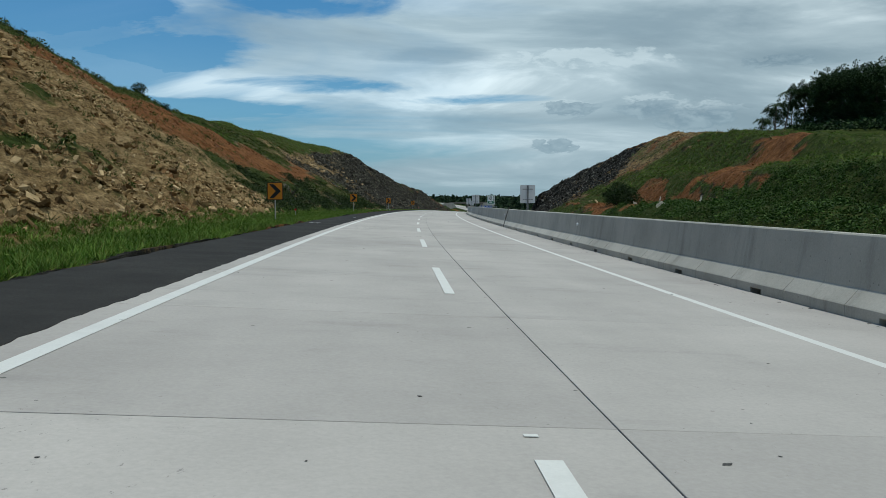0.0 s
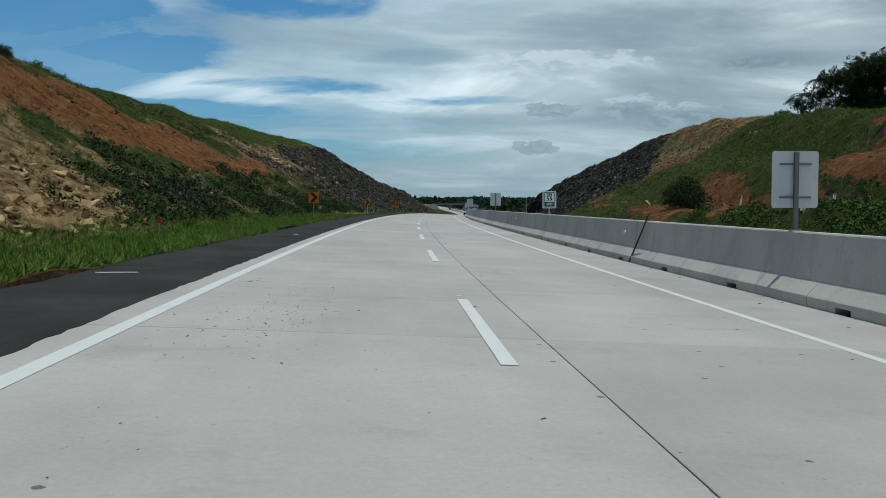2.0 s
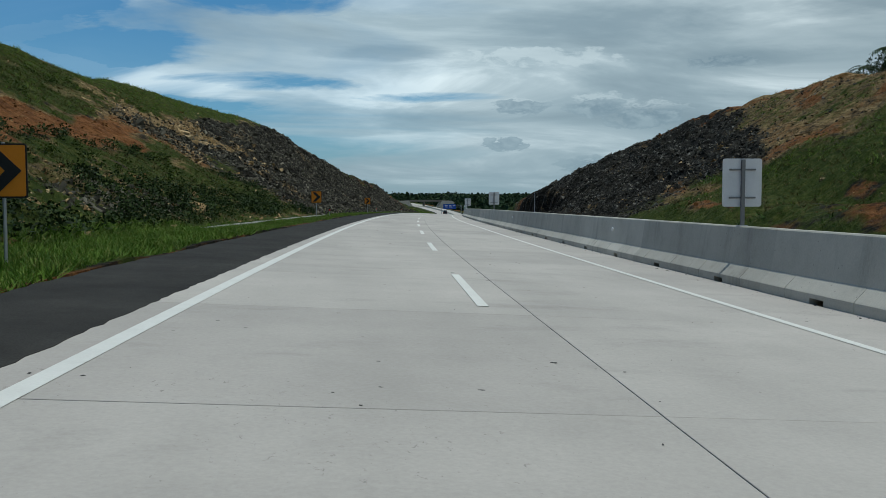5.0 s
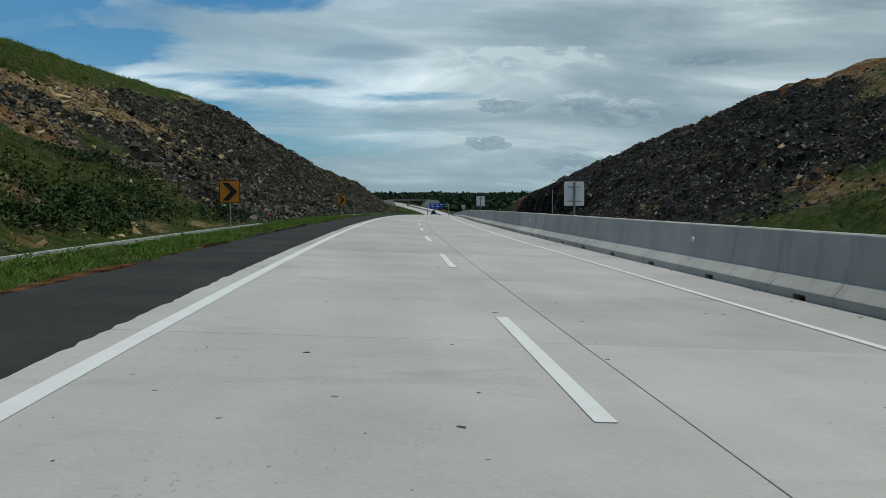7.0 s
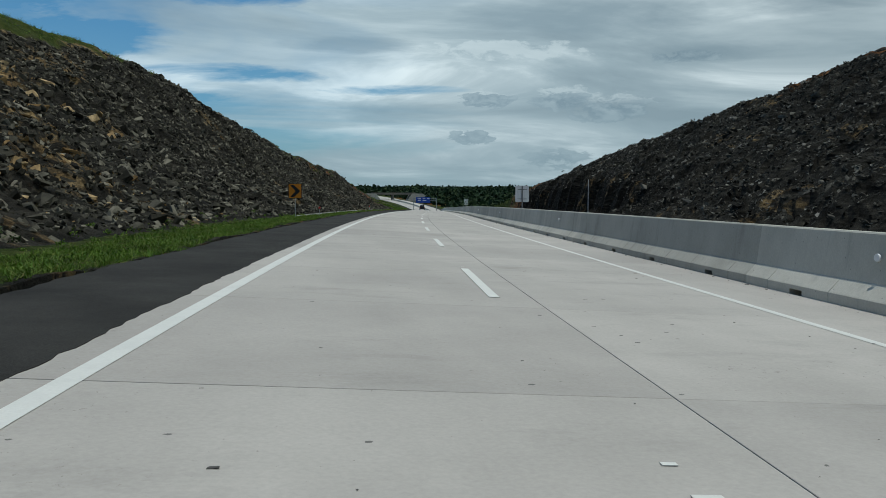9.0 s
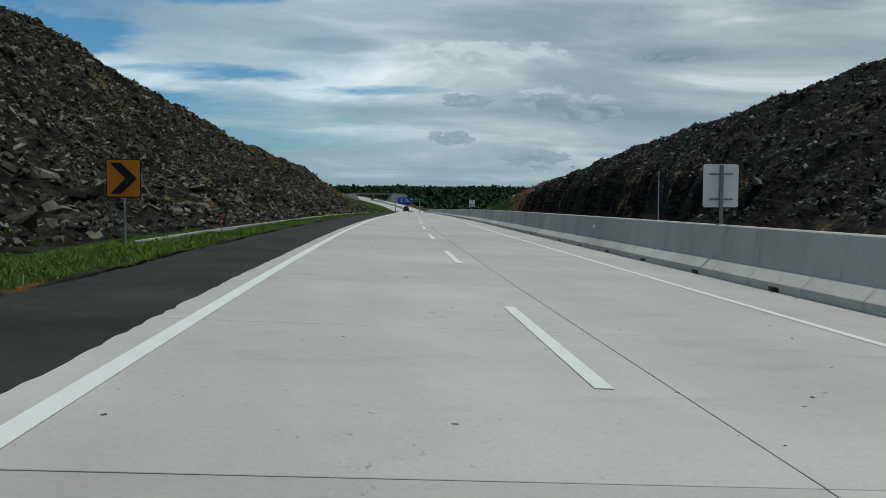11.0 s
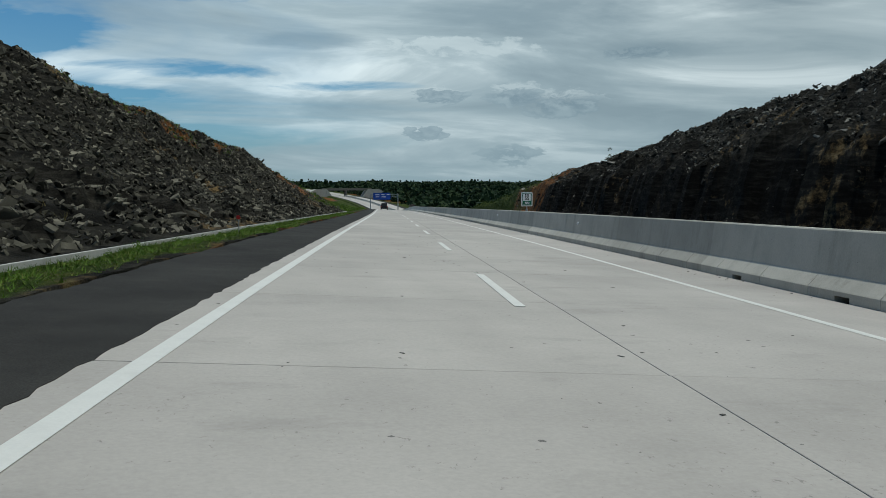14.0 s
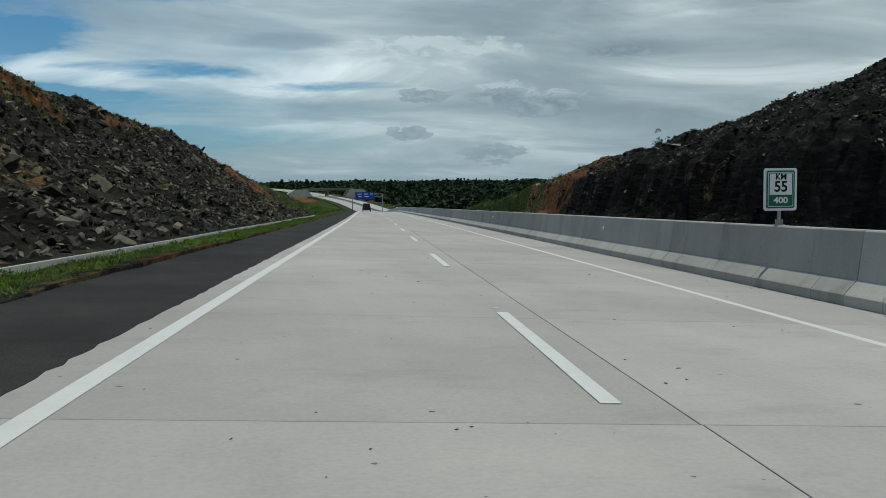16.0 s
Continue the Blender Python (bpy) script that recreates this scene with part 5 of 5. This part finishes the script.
KINDS = [tree_meshes(1, 14, 4.0, 0.04, 430), tree_meshes(2, 12.5, 3.4, 0.06, 320), tree_meshes(3, 10, 2.8, 0.12, 130)]
PALM = palm_meshes(4, 8.5)


def tree(kind, x, y, z, turn_, scale=1.0, name="tree", label="tall dark green broadleaf tree on the hilltop"):
    ob = thing(name, pose(x, y, z, 0, 0, turn_), label, "tree", "trees on the hilltop")
    ob.scale = (scale, scale, scale)
    part("trunk", kind[0], M_BARK, ob)
    part("crown", kind[1], M_TREE, ob)


def on_ground(s, u):
    z = float(height_and_zone(np.array([s], float), np.array([u], float))[0][0])
    return [float(v) for v in place(s, u, z - 0.3)]


tr = random.Random(11)
for s, u, kind, scale in ((316, 105, 2, 0.85), (305, 99, 2, 0.5), (286, 100, 2, 0.95), (278, 102, 2, 1.15), (271, 104, 1, 1.05), (264, 107, 0, 0.98), (273, 110, 0, 1.1), (257, 106, 0, 1.05), (264, 113, 0, 1.15), (247, 110, 0, 1.12),
                          (254, 116, 0, 1.2), (238, 112, 0, 1.12), (244, 119, 0, 1.2), (228, 115, 0, 1.15), (234, 121, 0, 1.25), (217, 116, 1, 1.3), (224, 123, 0, 1.25), (252, 108, 1, 1.15), (242, 110, 1, 1.2)):
    tree(KINDS[kind], *on_ground(s, u), tr.uniform(0, 360), scale)
for s, u, size in ((296, 99, 1.0), (282, 98, 1.45), (275, 99, 1.6), (289, 101, 1.2)):
    tree(PALM, *on_ground(s, u), tr.uniform(0, 360), size, "palm_tree", "dark green palm tree at the edge of the trees")
plants("undergrowth", "dark green undergrowth below the hilltop trees", CLUMPS, 1500, (212, 322, 97, 126), lambda s, u, z, g, e, p: 0.3 + 0.7 * ramp(vnoise(s / 9, u / 6, 115), -0.3, 0.2), 1.8, 4.6, M_TREE, wide=0.9)
SAPLING = [tree_meshes(5, 3.0, 0.8, 0.3, 26), tree_meshes(6, 2.2, 1.0, 0.1, 40)]
for s, u, k, sc in ((352, 33.0, 0, 1.0), (350, 33.8, 0, 0.7), (346, 34.5, 1, 0.8), (343, 35.2, 1, 0.55)):
    tree(SAPLING[k], *on_ground(s, u), tr.uniform(0, 360), sc, "sapling", "thin sapling at the end of the rock face")

WOOD = []
for i in range(7):
    a, b = leaf_shape(200 + i, 20, 0.17, 0.9, 0.9)
    a = a * np.array([1.0, 1.0, 1.0])
    a[:, 2] = a[:, 2] * (1.1 if i % 2 else 0.95)
    WOOD.append((a, b))


def woods(n, s0, s1, u0, u1, gap, low, high):
    s, u = rng.uniform(s0, s1, n), rng.uniform(u0, u1, n)
    ok = (np.abs(u - 5) > gap)
    s, u = s[ok], u[ok]
    z = height_and_zone(s, u)[0]
    h = rng.uniform(low, high, len(s)) * (1 + 0.25 * vnoise(s / 40, u / 40, 99))
    sc = np.stack([h * rng.uniform(0.9, 1.35, len(s))] * 2 + [h * 0.9], -1)
    tagged(new("woods", scatter("woods", WOOD, place(s, u, z), sc, 0.1, M_WOODS)), "dark green wooded hills across the valley", "woods", kind="stuff")


woods(4200, 620, 1250, 26, 430, 24, 6, 10)
woods(2000, 520, 640, 30, 330, 26, 6, 9)
woods(2600, 860, 1400, -420, 30, 34, 6, 10)


# ---- things down the road ----
def gantry(s):
    ob = thing("sign_gantry", turned(s, 0.0, deck(0.0)), "blue direction sign on a steel gantry over the lanes", "sign gantry")
    for u in (-7.4, 4.7):
        part("column", rod(0.22, 8.6, (u, 0, -0.3), 12, 0.18), M_STEEL, ob)
    beam = box((12.3, 0.16, 0.16), (-1.35, 0.35, 8.0))
    box((12.3, 0.16, 0.16), (-1.35, 0.35, 6.9), 0, beam)
    for i in range(12):
        box((0.08, 0.08, 1.1), (-7.0 + i * 1.03, 0.35, 7.45), 0, beam)
    part("truss", beam, M_STEEL, ob)
    panel = part("panel", plate(7.6, 3.0, 0.1, 0.15, (-2.4, 0.0, 7.2)), M_BLUE, ob, "blue panel")
    for i, (x, z, w) in enumerate(((-4.4, 7.9, 1.8), (-1.9, 7.9, 1.4), (0.4, 7.9, 1.3), (-4.4, 6.9, 1.5), (-1.6, 6.9, 1.9))):
        part("legend", box((w, 0.03, 0.34), (x, -0.07, z)), M_SIGNWHITE, panel, "plain white bar")


gantry(602)


def overpass(s):
    ob = thing("overpass", turned(s, 0.0, 0.0), "grey concrete overpass crossing the road far off", "bridge")
    # Deck, parapets and pier are darker and browner than the abutments.
    part("deck", box((38, 9, 1.0), (8, 0, 4.9), 0.1), M_BROWNWALL, ob, "dark brown-grey deck")
    for y in (-4.4, 4.4):
        part("parapet", box((38, 0.3, 0.8), (8, y, 5.8)), M_BROWNWALL, ob)
    part("pier", box((1.2, 7.5, 5.8), (7, 0, 1.5), 0.1), M_BROWNWALL, ob)
    for x, d in ((25.0, 1), (-9.5, -1)):
        bm = outline([(-6 * d, -1.5), (-1.0 * d, 5.4), (8 * d, 5.4), (20 * d, -1.5)], 11, (x, 0, 0))
        part("abutment", bm, M_WALL, ob, "sloped concrete abutment")


overpass(905)


def wheel(parent, x, y, r):
    t = part("wheel", rod(r, 0.2, (x + (0.1 if x < 0 else -0.1) - 0.1, y, r), 20, None, Matrix.Rotation(math.pi / 2, 4, "Y")), M_RUBBER, parent, "black tyre")
    part("rim", rod(r * 0.62, 0.22, (x + (0.1 if x < 0 else -0.1) - 0.11, y, r), 16, None, Matrix.Rotation(math.pi / 2, 4, "Y")), M_STEEL, t)


def shell(sections, mat_name):
    """A body lofted through cross-sections (y, half width, bottom, top)."""
    bm = bmesh.new()
    rows = []
    for y, w, b, t in sections:
        rows.append([bm.verts.new((x, y, z)) for x, z in ((-w, b), (-w * 1.0, b + (t - b) * 0.6), (-w * 0.9, t), (w * 0.9, t), (w * 1.0, b + (t - b) * 0.6), (w, b))])
    for i in range(len(rows) - 1):
        for j in range(6):
            k = (j + 1) % 6
            bm.faces.new((rows[i][j], rows[i][k], rows[i + 1][k], rows[i + 1][j]))
    bm.faces.new(rows[0])
    bm.faces.new(rows[-1][::-1])
    return bm


def car(s, u, paint_, label, extra=0.0, tall=1.0):
    ob = thing("car", turned(s, u, deck(u), extra), label, "car")
    part("body", shell([(-2.2, 0.78, 0.45, 0.95), (-2.1, 0.86, 0.28, 1.02), (1.0, 0.88, 0.25, 1.05), (2.0, 0.84, 0.28, 0.9), (2.2, 0.72, 0.42, 0.78)], "body"), paint_, ob)
    cabin = part("cabin", shell([(-2.1, 0.76, 1.0, 1.05), (-1.85, 0.70, 1.0, 1.66 * tall), (0.1, 0.70, 1.0, 1.70 * tall), (1.1, 0.74, 1.0, 1.06)], "cabin"), paint_, ob)
    part("rear_window", outline([(-0.56, 1.1), (0.56, 1.1), (0.5, 1.52 * tall), (-0.5, 1.52 * tall)], 0.02, (0, -2.06, 0)), M_GLASS, cabin, "dark glass")
    for x in (-0.86, 0.86):
        for y in (-1.35, 1.35):
            wheel(ob, x, y, 0.33)
        part("tail_light", box((0.14, 0.04, 0.26), (x * 0.86, -2.19, 0.85), 0.01), M_RED, ob, "red tail light")
    part("bumper", box((1.6, 0.16, 0.2), (0, -2.2, 0.42), 0.04), M_BLACK, ob)


car(428, -2.0, M_CARBODY, "dark hatchback driving ahead on the concrete lane")


def truck(s, u):
    ob = thing("truck", turned(s, u, deck(u), 180), "small box truck with white cab on the opposite carriageway", "truck")
    part("cab", shell([(1.6, 1.0, 0.6, 2.3), (2.9, 1.0, 0.6, 2.35), (3.4, 0.98, 0.6, 1.5)], "cab"), M_WHITEBODY, ob)
    part("box_body", box((2.2, 4.6, 2.2), (0, -0.8, 2.0), 0.05), M_DARKSTEEL, ob)
    part("chassis", box((1.0, 6.0, 0.3), (0, 0.1, 0.7)), M_BLACK, ob)
    for x in (-0.95, 0.95):
        for y in (-2.0, 2.3):
            wheel(ob, x, y, 0.45)


truck(560, 9.5)

# flat dark shards added in place of spalled specks; grit, and litter on the shoulder
def chips(n, s, u, low, high, label):
    size = low * (high / low) ** (rng.random(n) ** 2.2)
    sc = np.stack([size * rng.uniform(0.8, 1.8, n), size * rng.uniform(0.5, 1.0, n), size * 0.25], -1)
    tagged(new("chips", scatter("chips", SHARDS, place(s, u, deck(u) + 0.004), sc, 0.06, M_FLECK)), label, "gravel", kind="stuff")


M_FLECK = paint("dark flecks on concrete", (0.075, 0.072, 0.066), 0.9, 0.3)
chips(500, rng.normal(38.6, 1.8, 500), rng.normal(-2.3, 0.45, 500), 0.006, 0.030, "dark spalled specks in a lane, laid as flat shards")
chips(900, rng.uniform(-2, 330, 900), rng.uniform(-4.0, 5.3, 900), 0.010, 0.055, "sparse dark specks in the concrete lanes, laid as flat shards")
chips(700, rng.uniform(-2, 300, 700), 5.36 - np.abs(rng.normal(0, 0.12, 700)), 0.015, 0.07, "dark grit along the foot of the barrier")
chips(170, rng.normal(248, 6, 170), rng.normal(-1.0, 1.3, 170), 0.010, 0.05, "dark spalled specks in a lane, laid as flat shards")
scrap = thing("wire_ring", turned(61.0, -4.75), "thin pale wire ring lying on the asphalt shoulder", "litter")
part("ring", big_mesh("ring", np.array([((0.09 + 0.014 * math.cos(b * 1.571)) * math.cos(a * 0.349), (0.12 + 0.014 * math.cos(b * 1.571)) * math.sin(a * 0.349), 0.022 + 0.014 * math.sin(b * 1.571)) for a in range(18) for b in range(4)]),
     np.array([(a * 4 + b, ((a + 1) % 18) * 4 + b, ((a + 1) % 18) * 4 + (b + 1) % 4, a * 4 + (b + 1) % 4) for a in range(18) for b in range(4)]), M_STEEL), M_STEEL, scrap)
